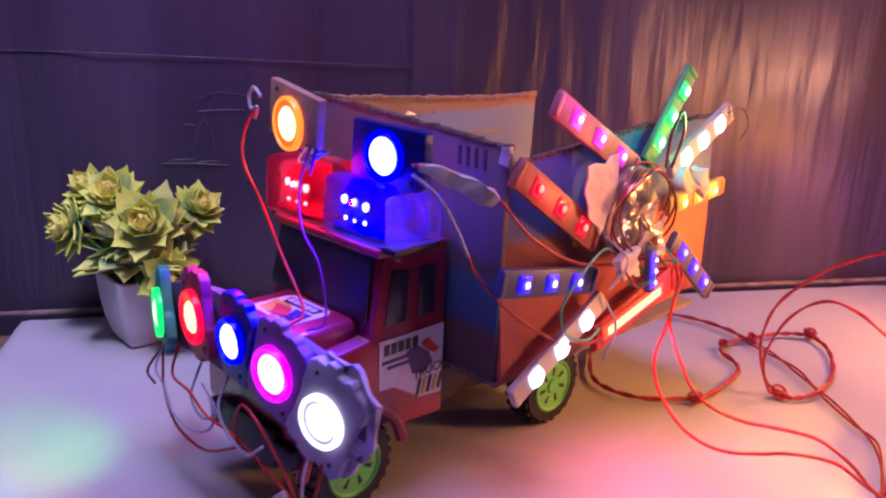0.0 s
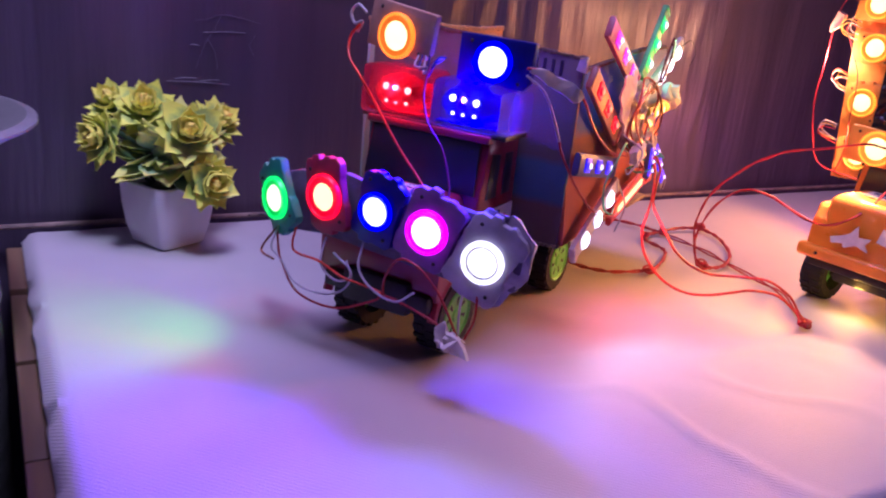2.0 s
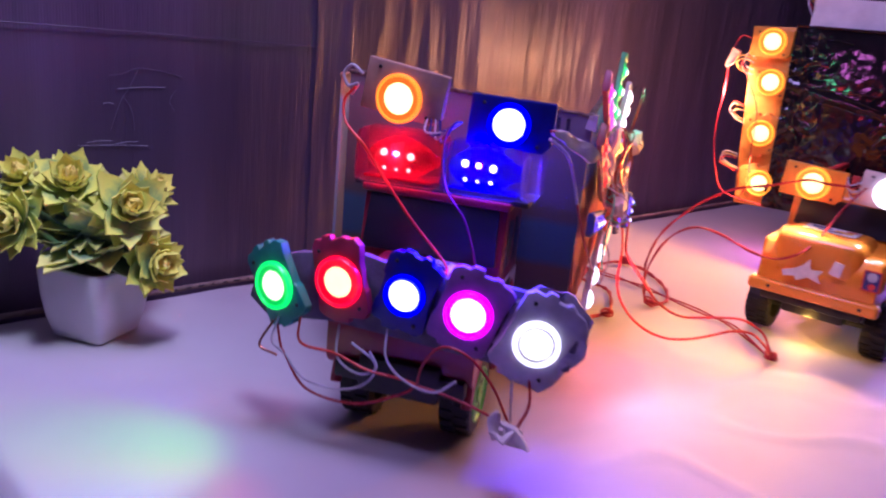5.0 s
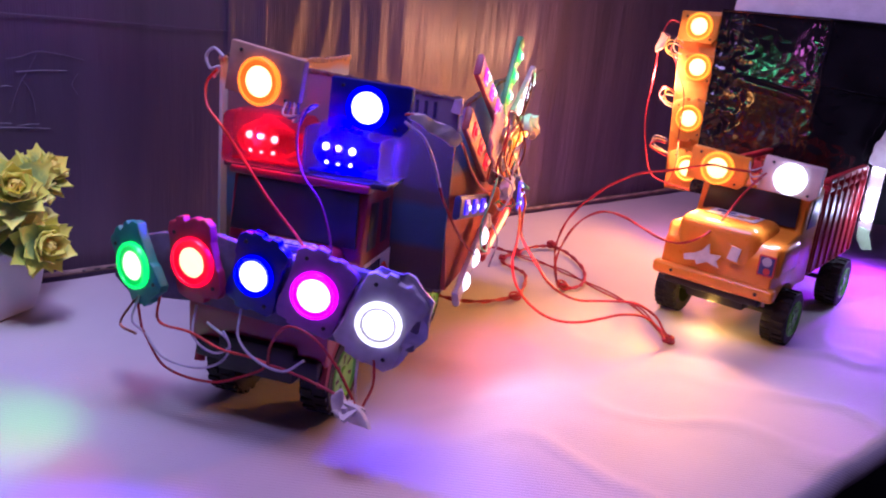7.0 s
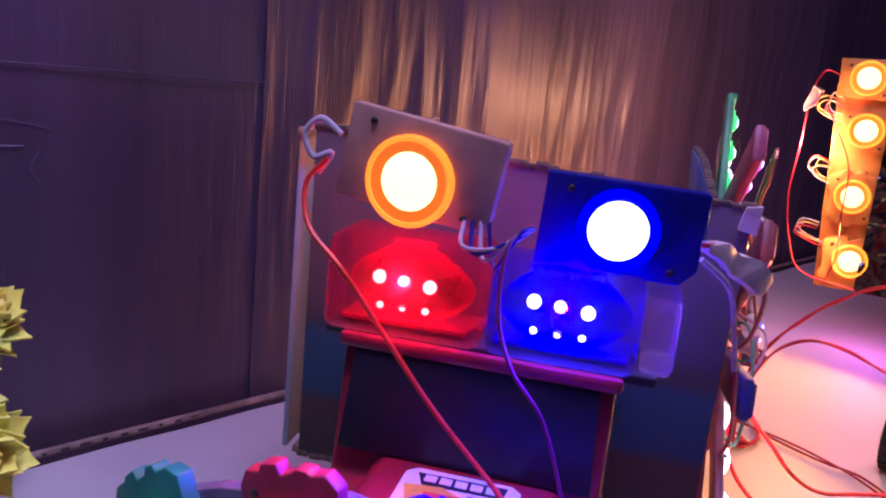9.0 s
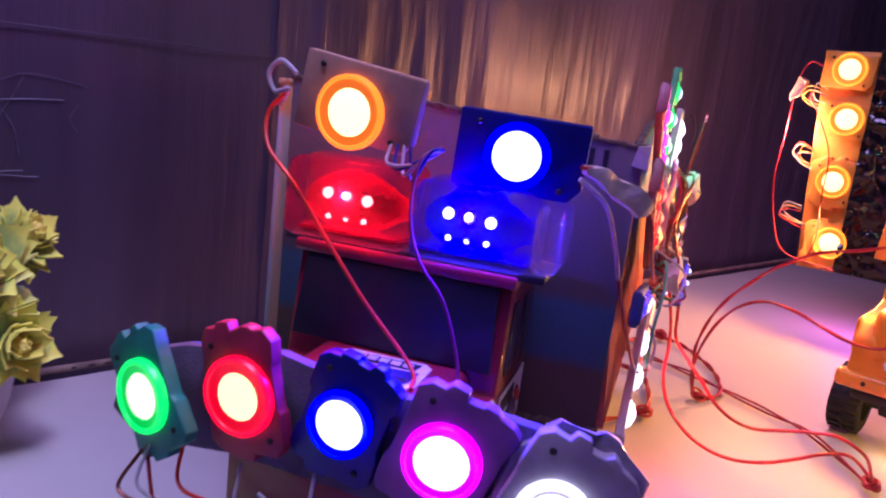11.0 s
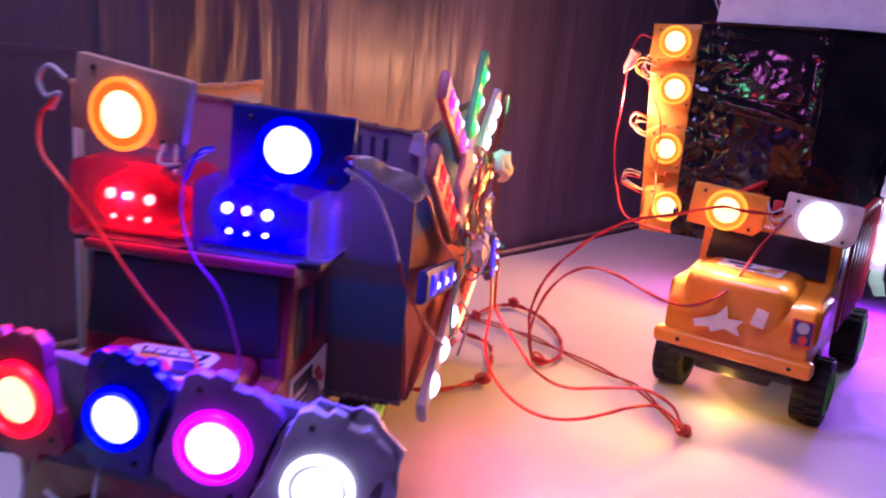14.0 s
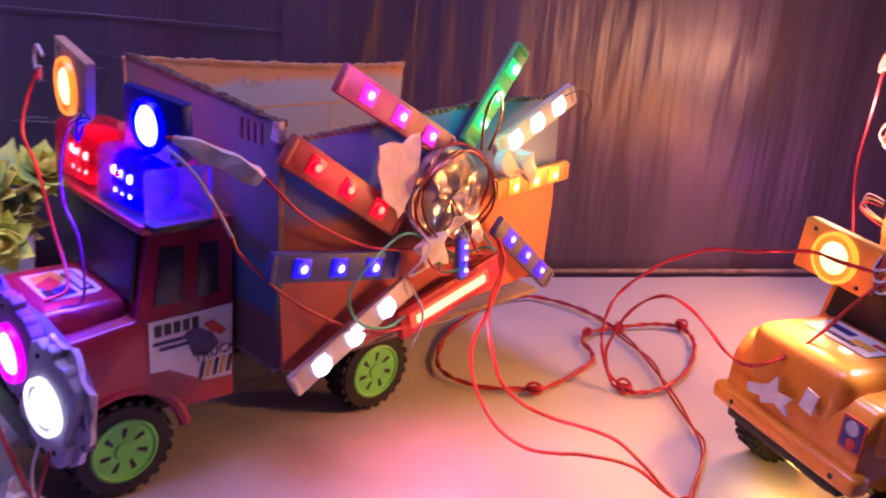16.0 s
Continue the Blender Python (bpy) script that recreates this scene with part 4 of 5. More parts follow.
# leads from the roof lamps
tagged(part("wire", tube([(0.072, 0.004, 0.221), (0.079, 0.018, 0.219), (0.085, 0.034, 0.213), (0.101, 0.045, 0.201), (0.105, 0.070, 0.176), (0.107, 0.112, 0.153), (0.108, 0.155, 0.143)], 0.0010), M_WIRE_R, None, "", TRUCK), "thin red wire from the blue roof lamp to the windmill", "wire")
tagged(part("wire", tube([(0.0935, 0.029, 0.170), (0.096, 0.034, 0.158), (0.102, 0.062, 0.128), (0.106, 0.104, 0.101), (0.108, 0.145, 0.091)], 0.0010), M_WIRE_R, None, "", TRUCK), "thin red wire hanging down the box side", "wire")
tagged(part("wire", tube([(0.072, 0.004, 0.216), (0.084, 0.012, 0.205), (0.090, 0.022, 0.186), (0.0935, 0.029, 0.169)], 0.0011), M_WIRE_W, None, "", TRUCK), "grey white wire from the blue roof lamp", "wire")
tagged(part("tape_flag", crumple([(0.0, 0.001), (0.012, 0.003), (0.030, 0.002), (0.046, 0.000), (0.050, -0.004), (0.046, -0.009), (0.034, -0.009), (0.018, -0.006), (0.002, -0.002)], "xz", -0.002, 0.004, 61, 0.003), M_TAPE, None, "", TRUCK @ pose(0.073, 0.008, 0.2205, 0, 17, 52)), "flattened masking tape flag round a wire", "tape")
tagged(part("wire", tube([(-0.064, -0.010, 0.236), (-0.071, -0.012, 0.226), (-0.066, -0.019, 0.212), (-0.050, -0.026, 0.200), (-0.038, -0.024, 0.184), (-0.012, -0.026, 0.154), (0.016, -0.030, 0.128), (0.022, -0.045, 0.124)], 0.0010), M_WIRE_O, None, "", TRUCK), "red wire hanging from the amber lamp over the windshield", "wire")
tagged(part("wire", tube([(0.013, -0.010, 0.222), (0.007, -0.020, 0.216), (0.007, -0.026, 0.194), (0.014, -0.028, 0.175), (0.027, -0.026, 0.157), (0.038, -0.030, 0.128), (0.036, -0.042, 0.124)], 0.0008), mk("plum_wire_sleeve", (0.20, 0.02, 0.10), 0.45), None, "", TRUCK), "plum red wire hanging over the windshield", "wire")
tagged(part("wire_coil", tube([(-0.060, -0.008, 0.245), (-0.068, -0.008, 0.250), (-0.074, -0.008, 0.244), (-0.070, -0.009, 0.236), (-0.063, -0.009, 0.238), (-0.068, -0.008, 0.230)], 0.0012), M_WIRE_W, None, "", TRUCK), "white wire curled behind the amber lamp", "wire")
for k in range(4):
    tagged(part("wire", tube([(-0.012 + 0.003 * k, -0.006, 0.220), (-0.010 + 0.004 * k, -0.014, 0.212 - 0.002 * k), (0.004 + 0.002 * k, -0.016, 0.214 + 0.002 * k), (0.014, -0.010, 0.221)], 0.0008), (M_WIRE_W, H_BLUE)[k % 2], None, "", TRUCK), "thin wire between the two roof lamps", "wire", "roof wires")

# leads below the front lamps
FRONT_WIRES = [
    (M_WIRE_R, [(-0.086, -0.078, 0.082), (-0.080, -0.082, 0.064), (-0.076, -0.084, 0.060), (-0.058, -0.086, 0.039), (-0.022, -0.086, 0.036), (0.010, -0.084, 0.050), (0.020, -0.082, 0.056), (0.052, -0.084, 0.052), (0.078, -0.084, 0.044)]),
    (M_WIRE_W, [(-0.084, -0.078, 0.084), (-0.086, -0.084, 0.068), (-0.076, -0.084, 0.060), (-0.060, -0.086, 0.046), (-0.034, -0.086, 0.044), (-0.016, -0.084, 0.052), (-0.012, -0.082, 0.066), (-0.030, -0.080, 0.076)]),
    (M_WIRE_O, [(-0.070, -0.074, 0.088), (-0.066, -0.082, 0.070), (-0.040, -0.084, 0.068), (-0.016, -0.086, 0.062), (0.004, -0.084, 0.060), (0.018, -0.082, 0.057)]),
    (M_WIRE_W, [(-0.042, -0.074, 0.084), (-0.038, -0.084, 0.066), (-0.022, -0.086, 0.058), (-0.010, -0.085, 0.064), (-0.016, -0.083, 0.074)]),
    (M_WIRE_W, [(-0.008, -0.074, 0.088), (-0.004, -0.084, 0.072), (0.010, -0.086, 0.060), (0.030, -0.086, 0.056), (0.044, -0.084, 0.066)]),
    (M_WIRE_R, [(0.018, -0.084, 0.056), (0.022, -0.088, 0.074), (0.034, -0.090, 0.090), (0.052, -0.092, 0.088), (0.068, -0.090, 0.072), (0.078, -0.086, 0.052), (0.081, -0.084, 0.044)]),
    (M_WIRE_W, [(0.078, -0.074, 0.080), (0.080, -0.082, 0.062), (0.082, -0.084, 0.046)]),
    (M_WIRE_R, [(0.088, -0.074, 0.078), (0.092, -0.082, 0.060), (0.087, -0.084, 0.044)]),
    (M_COPPER, [(-0.088, -0.078, 0.080), (-0.094, -0.086, 0.064), (-0.080, -0.088, 0.060)]),
]
for mm, pts in FRONT_WIRES:
    tagged(part("wire", tube([(x, y + 0.006, z) for x, y, z in pts], 0.0009), mm, None, "", TRUCK), "thin wire drooping below the front lamps", "wire", "front wires")
wad = join(crumple([(0.069, 0.049), (0.078, 0.052), (0.088, 0.047), (0.094, 0.040), (0.086, 0.034), (0.076, 0.037), (0.070, 0.041)], "xz", -0.088, 0.002, 71, 0.007),
           crumple([(-0.088, 0.048), (-0.080, 0.050), (-0.074, 0.044), (-0.078, 0.035), (-0.086, 0.036)], "yz", 0.079, 0.002, 72, 0.006),
           crumple([(0.072, -0.092), (0.084, -0.095), (0.092, -0.086), (0.083, -0.078), (0.073, -0.083)], "xy", 0.042, 0.002, 73, 0.006))
tagged(part("tape_wad", wad, M_TAPE, None, "", TRUCK), "wad of masking tape on a wire joint", "tape")


# ---------------------------------------------------------------- yellow truck
def yellow_truck():
    tr = thing("toy_truck", pose(0.4750, 0.5650, 0, 0, 0, -66.5), "orange-yellow plastic toy truck with a red slatted bed", "toy truck")
    body = [(0.062, 0.050), (0.030, 0.052)] + arch(0.0, 0.028, 0.032, 35, 145, 8) + [(-0.032, 0.052), (-0.052, 0.053), (-0.056, 0.058), (-0.054, 0.090), (-0.046, 0.103), (0.012, 0.110), (0.020, 0.146), (0.026, 0.151), (0.062, 0.151)]
    part("cab", slab(body, -0.055, 0.055, 0.003, "yz"), M_YEL, tr)
    part("hood", box(0.082, 0.068, 0.044, (-0.004, -0.021, 0.0955), 0.011, None, 4), M_YEL, tr)
    for s in (1, -1):
        part("fender", box(0.026, 0.056, 0.032, (s * 0.0455, -0.017, 0.089), 0.006, None, 3), M_YEL, tr)
        part("window", slab([(0.024, 0.112), (0.050, 0.112), (0.050, 0.141), (0.029, 0.141)], s * 0.0535, s * 0.0558, 0.0005, "yz"), M_GLASS, tr)
    part("bumper", box(0.122, 0.014, 0.013, (0, -0.054, 0.0595), 0.004, None, 3), M_YEL, tr)
    part("under_bumper", box(0.096, 0.012, 0.008, (0, -0.050, 0.049), 0.002), M_DARK, tr)
    part("windshield", slab([(-0.048, 0.116), (0.048, 0.116), (0.046, 0.146), (-0.046, 0.146)], -0.0012, 0.0008, 0.0006, "xz", pose(0, -0.0135, 0.0, -12, 0, 0)), M_GLASS, tr, "dark windshield with thin cracks")
    part("wiper", tube([(0.0, 0.010, 0.113), (-0.002, 0.013, 0.124), (-0.003, 0.017, 0.138)], 0.0005, 5), M_SCRATCH, tr)
    part("wiper", tube([(0.018, 0.010, 0.113), (0.026, 0.013, 0.124), (0.034, 0.017, 0.137)], 0.0005, 5), M_SCRATCH, tr)
    part("hood_sticker", box(0.050, 0.026, 0.0006, (-0.004, -0.014, 0.1181)), M_PAPER, tr, "white printed hood sticker")
    for x, y, sx, sy, mm in ((-0.014, -0.010, 0.018, 0.006, M_INKB), (0.008, -0.016, 0.016, 0.007, M_INKY), (-0.004, -0.021, 0.022, 0.003, M_INKB), (0.014, -0.008, 0.010, 0.004, M_INKR)):
        part("sticker_print", box(sx, sy, 0.0005, (x, y, 0.1187)), mm, tr)
    lampst = part("headlamp_sticker", box(0.016, 0.0008, 0.020, (0.049, -0.0572, 0.088), 0.0), M_INKR, tr, "printed headlamp sticker")
    part("sticker_face", box(0.013, 0.0008, 0.017, (0.049, -0.0577, 0.088)), M_INKB, lampst)
    part("sticker_lamp", lathe([(0.0045, 0), (0.0045, 0.0006), (0.0002, 0.0008)], 18, pose(0.049, -0.0580, 0.092, 90, 0, 0)), M_SCRATCH, lampst)
    part("sticker_lamp", lathe([(0.0032, 0), (0.0032, 0.0006), (0.0002, 0.0008)], 18, pose(0.050, -0.0580, 0.083, 90, 0, 0)), M_INKR, lampst)
    part("tape_scrap", crumple([(-0.030, 0.079), (-0.021, 0.083), (-0.013, 0.087), (-0.007, 0.096), (-0.004, 0.086), (0.007, 0.087), (0.003, 0.081), (0.006, 0.075), (-0.006, 0.078), (-0.016, 0.073), (-0.018, 0.077), (-0.028, 0.074)], "xz", -0.0612, 0.0012, 81, 0.0008), M_TAPE, tr, "torn star-shaped scrap of tape")
    part("tape_scrap", crumple([(0.012, 0.086), (0.022, 0.085), (0.024, 0.098), (0.015, 0.099)], "xz", -0.0602, 0.0012, 82, 0.0006), M_TAPE, tr)
    for x, z in ((-0.040, 0.0595), (0.045, 0.0595)):
        part("screw", lathe([(0.0018, 0), (0.0018, 0.0007), (0.0002, 0.0007)], 10, pose(x, -0.0608, z, 90, 0, 0)), M_DARK, tr)
    part("chassis", box(0.060, 0.26, 0.022, (0, 0.090, 0.043), 0.003), M_DARK, tr)
    for y in (0.0, 0.178):
        part("axle", lathe([(0.003, -0.050), (0.003, 0.050)], 10, pose(0, y, 0.027, 0, 90, 0)), M_DARK, tr)
        for s in (1, -1):
            wheel(tr, (s * 0.0565, y, 0.0275), 0.0275, 0.024, s)
    bed = part("bed", box(0.108, 0.150, 0.006, (0, 0.143, 0.057), 0.001), M_BEDRED, tr, "red slatted cargo bed")
    for s in (1, -1):
        part("side_board", box(0.004, 0.150, 0.078, (s * 0.053, 0.143, 0.098), 0.001), M_BEDRED, bed)
        part("top_rail", box(0.007, 0.152, 0.006, (s * 0.053, 0.143, 0.156), 0.0015), M_BEDRED, bed)
        part("mid_rail", box(0.006, 0.152, 0.004, (s * 0.053, 0.143, 0.145), 0.001), M_BEDRED, bed)
        for k in range(7):
            part("stake", box(0.008, 0.004, 0.100, (s * 0.0535, 0.071 + 0.024 * k, 0.108), 0.001), M_BEDRED, bed)
    part("head_board", box(0.104, 0.004, 0.080, (0, 0.070, 0.098), 0.001), M_BEDRED, bed)
    return tr


yellow_truck()
led_pod("yellow_led_pod", YELLOW @ pose(-0.030, 0.008, 0.160, 0, 3, 0), 0.030, 0.0165, H_YEL, (1.0, 0.30, 0.0), (1.0, 0.80, 0.20), "yellow LED lamp plate across the cab roof", lens=(0, 0), r=0.0165, board=True, deep=0.008)
led_pod("white_led_pod", YELLOW @ pose(0.040, 0.008, 0.163, 0, 3, 0), 0.0285, 0.0165, H_WHITE, (1.0, 0.97, 0.92), (1.0, 1.0, 0.97), "white LED lamp plate across the cab roof", lens=(0, 0), r=0.0150, board=True, deep=0.008, ring_power=2)
tagged(part("connector", box(0.007, 0.006, 0.009, (0.008, 0.006, 0.170), 0.001), M_INKR, None, "", YELLOW), "small red wire connector between lamp plates", "connector")
for k in range(5):
    tagged(part("wire", tube([(0.000, 0.008, 0.172 - 0.002 * k), (0.005 + 0.001 * k, -0.003, 0.166 - 0.003 * k), (0.014, 0.004, 0.170 - 0.004 * k)], 0.0007), (M_WIRE_W, M_WIRE_R)[k % 2], None, "", YELLOW), "thin wire between lamp plates", "wire", "plate wires")

# ---------------------------------------------------------------- wrapped box with its column of lamps
wrapped = thing("wrapped_box", YELLOW, "tall box body wrapped in crinkled shiny black film", "box")


def film_sheet(p0, p1, z0, z1, nx, nz, seed):
    bm = bmesh.new()
    a, b = Vector((*p0, 0)), Vector((*p1, 0))
    nrm = Vector((b.y - a.y, a.x - b.x, 0)).normalized()
    grid = []
    for i in range(nx + 1):
        col = []
        for k in range(nz + 1):
            z = z0 + (z1 - z0) * k / nz
            p = a.lerp(b, i / nx) + Vector((0, 0, z))
            q = p * 62 + Vector((seed, 0, 0))
            amp = (0.0024 if seed < 5 else 0.0008) * max(0.0, 1 - i / (nx * 0.40)) + 0.0009 * max(0.0, i / nx - 0.8) / 0.2 + 0.00018
            d = amp * (1 - 2.2 * abs(noise.noise(q))) + amp * 0.5 * noise.noise(q * 2.7)
            d += 0.0012 * max(0, 1 - abs(z - 0.239 + 0.02 * i / nx) / 0.008)
            col.append(bm.verts.new(p + nrm * d))
        grid.append(col)
    for i in range(nx):
        for k in range(nz):
            bm.faces.new((grid[i][k], grid[i + 1][k], grid[i + 1][k + 1], grid[i][k + 1]))
    return bm


C0, C1, C2 = (-0.122, 0.226), (0.006, 0.226), (0.165, 0.300)
part("core", slab([(-0.120, 0.231), (0.006, 0.231), (0.163, 0.305), (0.163, 0.46), (-0.120, 0.46)], 0.086, 0.310, 0.002, "xy"), M_FILM, wrapped)
part("front_film", film_sheet(C0, C1, 0.086, 0.3135, 90, 120, 1.0), M_FILM, wrapped, "crinkled black film")
part("side_film", film_sheet(C1, C2, 0.086, 0.3135, 90, 110, 7.0), M_FILM, wrapped, "smoother black film")
part("film_edge", tube([(-0.122, 0.224, 0.3125), (-0.05, 0.2245, 0.313), (0.006, 0.224, 0.3135), (0.09, 0.262, 0.3130), (0.165, 0.298, 0.312)], 0.0016, 6), M_FILM, wrapped)
for zs, ze, x0, x1 in ((0.2405, 0.2385, -0.085, 0.004), (0.236, 0.222, -0.062, -0.004), (0.300, 0.296, -0.09, -0.055), (0.262, 0.246, -0.05, -0.015)):
    part("crease", tube([(x0, 0.2248, zs), ((x0 + x1) / 2, 0.2244, (zs + ze) / 2 + 0.001), (x1, 0.2248, ze)], 0.0007, 6), M_FILM, wrapped)
part("crease", tube([(0.004, 0.2245, 0.312), (0.006, 0.2243, 0.285), (0.0035, 0.2245, 0.262), (0.006, 0.2243, 0.236), (0.004, 0.2245, 0.19)], 0.0011, 6), M_FILM, wrapped)
part("crease", tube([(0.006, 0.2245, 0.2395), (0.06, 0.2495, 0.2345), (0.16, 0.296, 0.229)], 0.0012, 6), M_FILM, wrapped)
part("underframe", box(0.08, 0.16, 0.086, (-0.02, 0.33, 0.043), 0.004), M_DARK, wrapped, "dark frame below the box")
foam = bmesh.new()
bmesh.ops.create_cube(foam, size=1)
bmesh.ops.scale(foam, vec=(0.26, 0.17, 0.034), verts=foam.verts)
bmesh.ops.subdivide_edges(foam, edges=foam.edges[:], cuts=9, use_grid_fill=True)
for v in foam.verts:
    v.co += noise.noise_vector(v.co * 40) * 0.0025
tagged(part("foam_slab", foam, M_FOAM, None, "", YELLOW @ pose(0.005, 0.330, 0.3305, 0, 0, 10)), "white packing foam slab lying on the wrapped box", "foam slab")
for k in range(3):
    tagged(part("wire", tube([(-0.105 + 0.004 * k, 0.255, 0.316), (-0.115, 0.248 + 0.004 * k, 0.330 + 0.006 * k), (-0.120 - 0.004 * k, 0.25, 0.345 + 0.004 * k), (-0.108, 0.262, 0.350)], 0.0009), (M_WIRE_W, M_WIRE_R, M_INKY)[k], None, "", YELLOW), "loose wire end on top of the wrapped box", "wire")

tagged(part("lamp_column", slab([(-0.160, 0.082), (-0.104, 0.084), (-0.1205, 0.150), (-0.1225, 0.3105), (-0.176, 0.308)], 0.236, 0.244, 0.001), H_YEL, None, "", YELLOW), "yellow upright board that carries four lamps", "board")
COLUMN = [(-0.1490, 0.289, 0.025, 0.0172, 0), (-0.1420, 0.2400, 0.024, 0.0172, 2), (-0.1415, 0.1755, 0.021, 0.0245, -4), (-0.1315, 0.1125, 0.026, 0.0230, -2)]
for x, z, w, h, roll in COLUMN:
    led_pod("yellow_led_pod", YELLOW @ pose(x, 0.228, z, 0, roll, 0), w, h, H_YEL, (1.0, 0.30, 0.0), (1.0, 0.80, 0.20), "yellow LED lamp in the column beside the wrapped box", lens=(0.001, 0.002), r=0.0165, deep=0.0085, board=h < 0.02)
for k in range(15):
    r = random.Random(k + 200)
    z = (0.268, 0.207, 0.143)[k % 3] + r.uniform(-0.006, 0.006)
    reach = 0.006 + 0.012 * r.random()
    tagged(part("wire", tube([(-0.166, 0.2335, z), (-0.172 - reach * 0.6, 0.231, z + 0.006 * r.random()), (-0.172 - reach, 0.233, z - 0.004 - 0.004 * r.random()), (-0.170 - reach * 0.5, 0.232, z - 0.012), (-0.160 + 0.010 * r.random(), 0.2325, z - 0.015 - 0.006 * r.random())], 0.0006), (M_WIRE_W, M_INKY, M_WIRE_O)[(k // 3) % 3], None, "", YELLOW), "thin wire loop at the edge of the lamp column", "wire", "column wires")
tagged(part("wire", tube([(-0.174, 0.236, 0.292), (-0.188, 0.232, 0.294), (-0.196, 0.231, 0.270), (-0.197, 0.230, 0.22), (-0.199, 0.230, 0.17), (-0.190, 0.230, 0.125), (-0.172, 0.226, 0.095), (-0.12, 0.222, 0.088)], 0.0008), M_WIRE_R, None, "", YELLOW), "red wire hanging beside the lamp column", "wire")
tagged(part("wire", tube([(-0.180, 0.226, 0.262), (-0.165, 0.219, 0.240), (-0.148, 0.216, 0.205), (-0.146, 0.216, 0.16), (-0.143, 0.216, 0.118), (-0.15, 0.218, 0.09)], 0.0007), M_WIRE_R, None, "", YELLOW), "red wire hanging in front of the column lamps", "wire")
# pink lamplight is put into this tape's own colour
tagged(part("tape_wad", crumple([(-0.201, 0.256), (-0.191, 0.258), (-0.186, 0.276), (-0.195, 0.279)], "xz", 0.229, 0.006, 91, 0.004), mk("pink_lit_tape", (0.62, 0.36, 0.32), 0.6), None, "", YELLOW), "wad of tape on a wire joint", "tape")

# white lamp strip fixed on the side of the wrapped box
sidestrip = thing("led_strip", YELLOW @ pose(0.084, 0.252, 0.124, 0, 0, 25), "white LED strip taped to the wrapped box", "LED strip")
part("strip", box(0.016, 0.004, 0.090, (0, 0, 0), 0.0012), B_WHITE, sidestrip)
for k, z in enumerate((-0.028, 0.0, 0.028)):
    part("diode", lathe([(0.0065, 0), (0.006, 0.002), (0.003, 0.0036), (0.0002, 0.004)], 18, pose(0, -0.002, z, 90, 0, 0)), glow("side_diode", (1, 1, 1), 9), sidestrip, "lit white diode")
part("tape", crumple([(-0.014, 0.034), (0.03, 0.024), (0.075, 0.032), (0.075, 0.118), (0.004, 0.116), (-0.002, 0.078), (-0.012, 0.060)], "xz", -0.006, 0.002, 95, 0.004), M_TAPE, sidestrip, "white masking tape")
part("tape_tail", crumple([(-0.008, -0.040), (0.006, -0.043), (0.013, -0.066), (0.002, -0.068), (-0.005, -0.058)], "xz", -0.006, 0.002, 96, 0.003), mk("pale_green_tape", (0.42, 0.60, 0.32), 0.6), sidestrip, "pale green tape tail")
tagged(part("violet_light_bar", box(0.10, 0.008, 0.004, (0.10, 0.36, 0.0835), 0.001), glow("violet_bar", (0.5, 0.05, 1.0), 4), None, "", YELLOW), "violet light bar under the wrapped box", "light bar")


# ---------------------------------------------------------------- cords on the table
def cord(pts, turns, label, mat=M_WIRE_R, r=0.00115, gap=0.0011, z=0.0035):
    return tagged(part("cord", twisted([p if len(p) == 3 else (*p, z) for p in pts], r, gap, turns), mat), label, "cord", "red cords")


cord([(0.369, 0.8, 0.0035), (0.356, 0.831, 0.0035), (0.326, 0.858, 0.0035), (0.287, 0.868, 0.0035), (0.247, 0.836, 0.0035), (0.216, 0.774, 0.0035), (0.206, 0.715, 0.0035), (0.215, 0.686, 0.0035), (0.242, 0.67, 0.0035), (0.283, 0.673, 0.0035)], 8, "twisted dark red cord looped round on the tablecloth")
cord([(0.372, 0.811, 0.0035), (0.402, 0.825, 0.0035), (0.424, 0.828, 0.0035), (0.437, 0.819, 0.0035), (0.438, 0.788, 0.0035), (0.42, 0.735, 0.0035), (0.391, 0.696, 0.0035), (0.368, 0.684, 0.0035), (0.359, 0.69, 0.0035)], 7, "twisted red cord looped over the tablecloth")
cord([(0.357, 0.689, 0.0035), (0.348, 0.686, 0.008), (0.337, 0.679, 0.032), (0.332, 0.677, 0.052), (0.332, 0.672, 0.072), (0.335, 0.666, 0.089), (0.343, 0.660, 0.104), (0.352, 0.653, 0.116), (0.361, 0.645, 0.128), (0.372, 0.637, 0.137), (0.383, 0.629, 0.145), (0.395, 0.619, 0.150), (0.406, 0.607, 0.154), (0.422, 0.586, 0.163), (0.434, 0.578, 0.166), (0.447, 0.570, 0.164), (0.462, 0.555, 0.164)], 5, "red cord arching from the table to the yellow lamp", M_WIRE_R, 0.0009, 0.0005)
cord([(0.359, 0.690, 0.0035), (0.345, 0.686, 0.016), (0.338, 0.681, 0.036), (0.341, 0.680, 0.053), (0.349, 0.676, 0.074), (0.361, 0.669, 0.090), (0.372, 0.654, 0.0995), (0.384, 0.635, 0.098), (0.393, 0.615, 0.0915), (0.399, 0.594, 0.087), (0.405, 0.575, 0.088), (0.412, 0.558, 0.098), (0.425, 0.552, 0.111), (0.438, 0.551, 0.126), (0.448, 0.548, 0.143), (0.456, 0.542, 0.158), (0.466, 0.541, 0.166)], 5, "red cord sagging between the table and the lamp plates", M_WIRE_R, 0.0009, 0.0005)
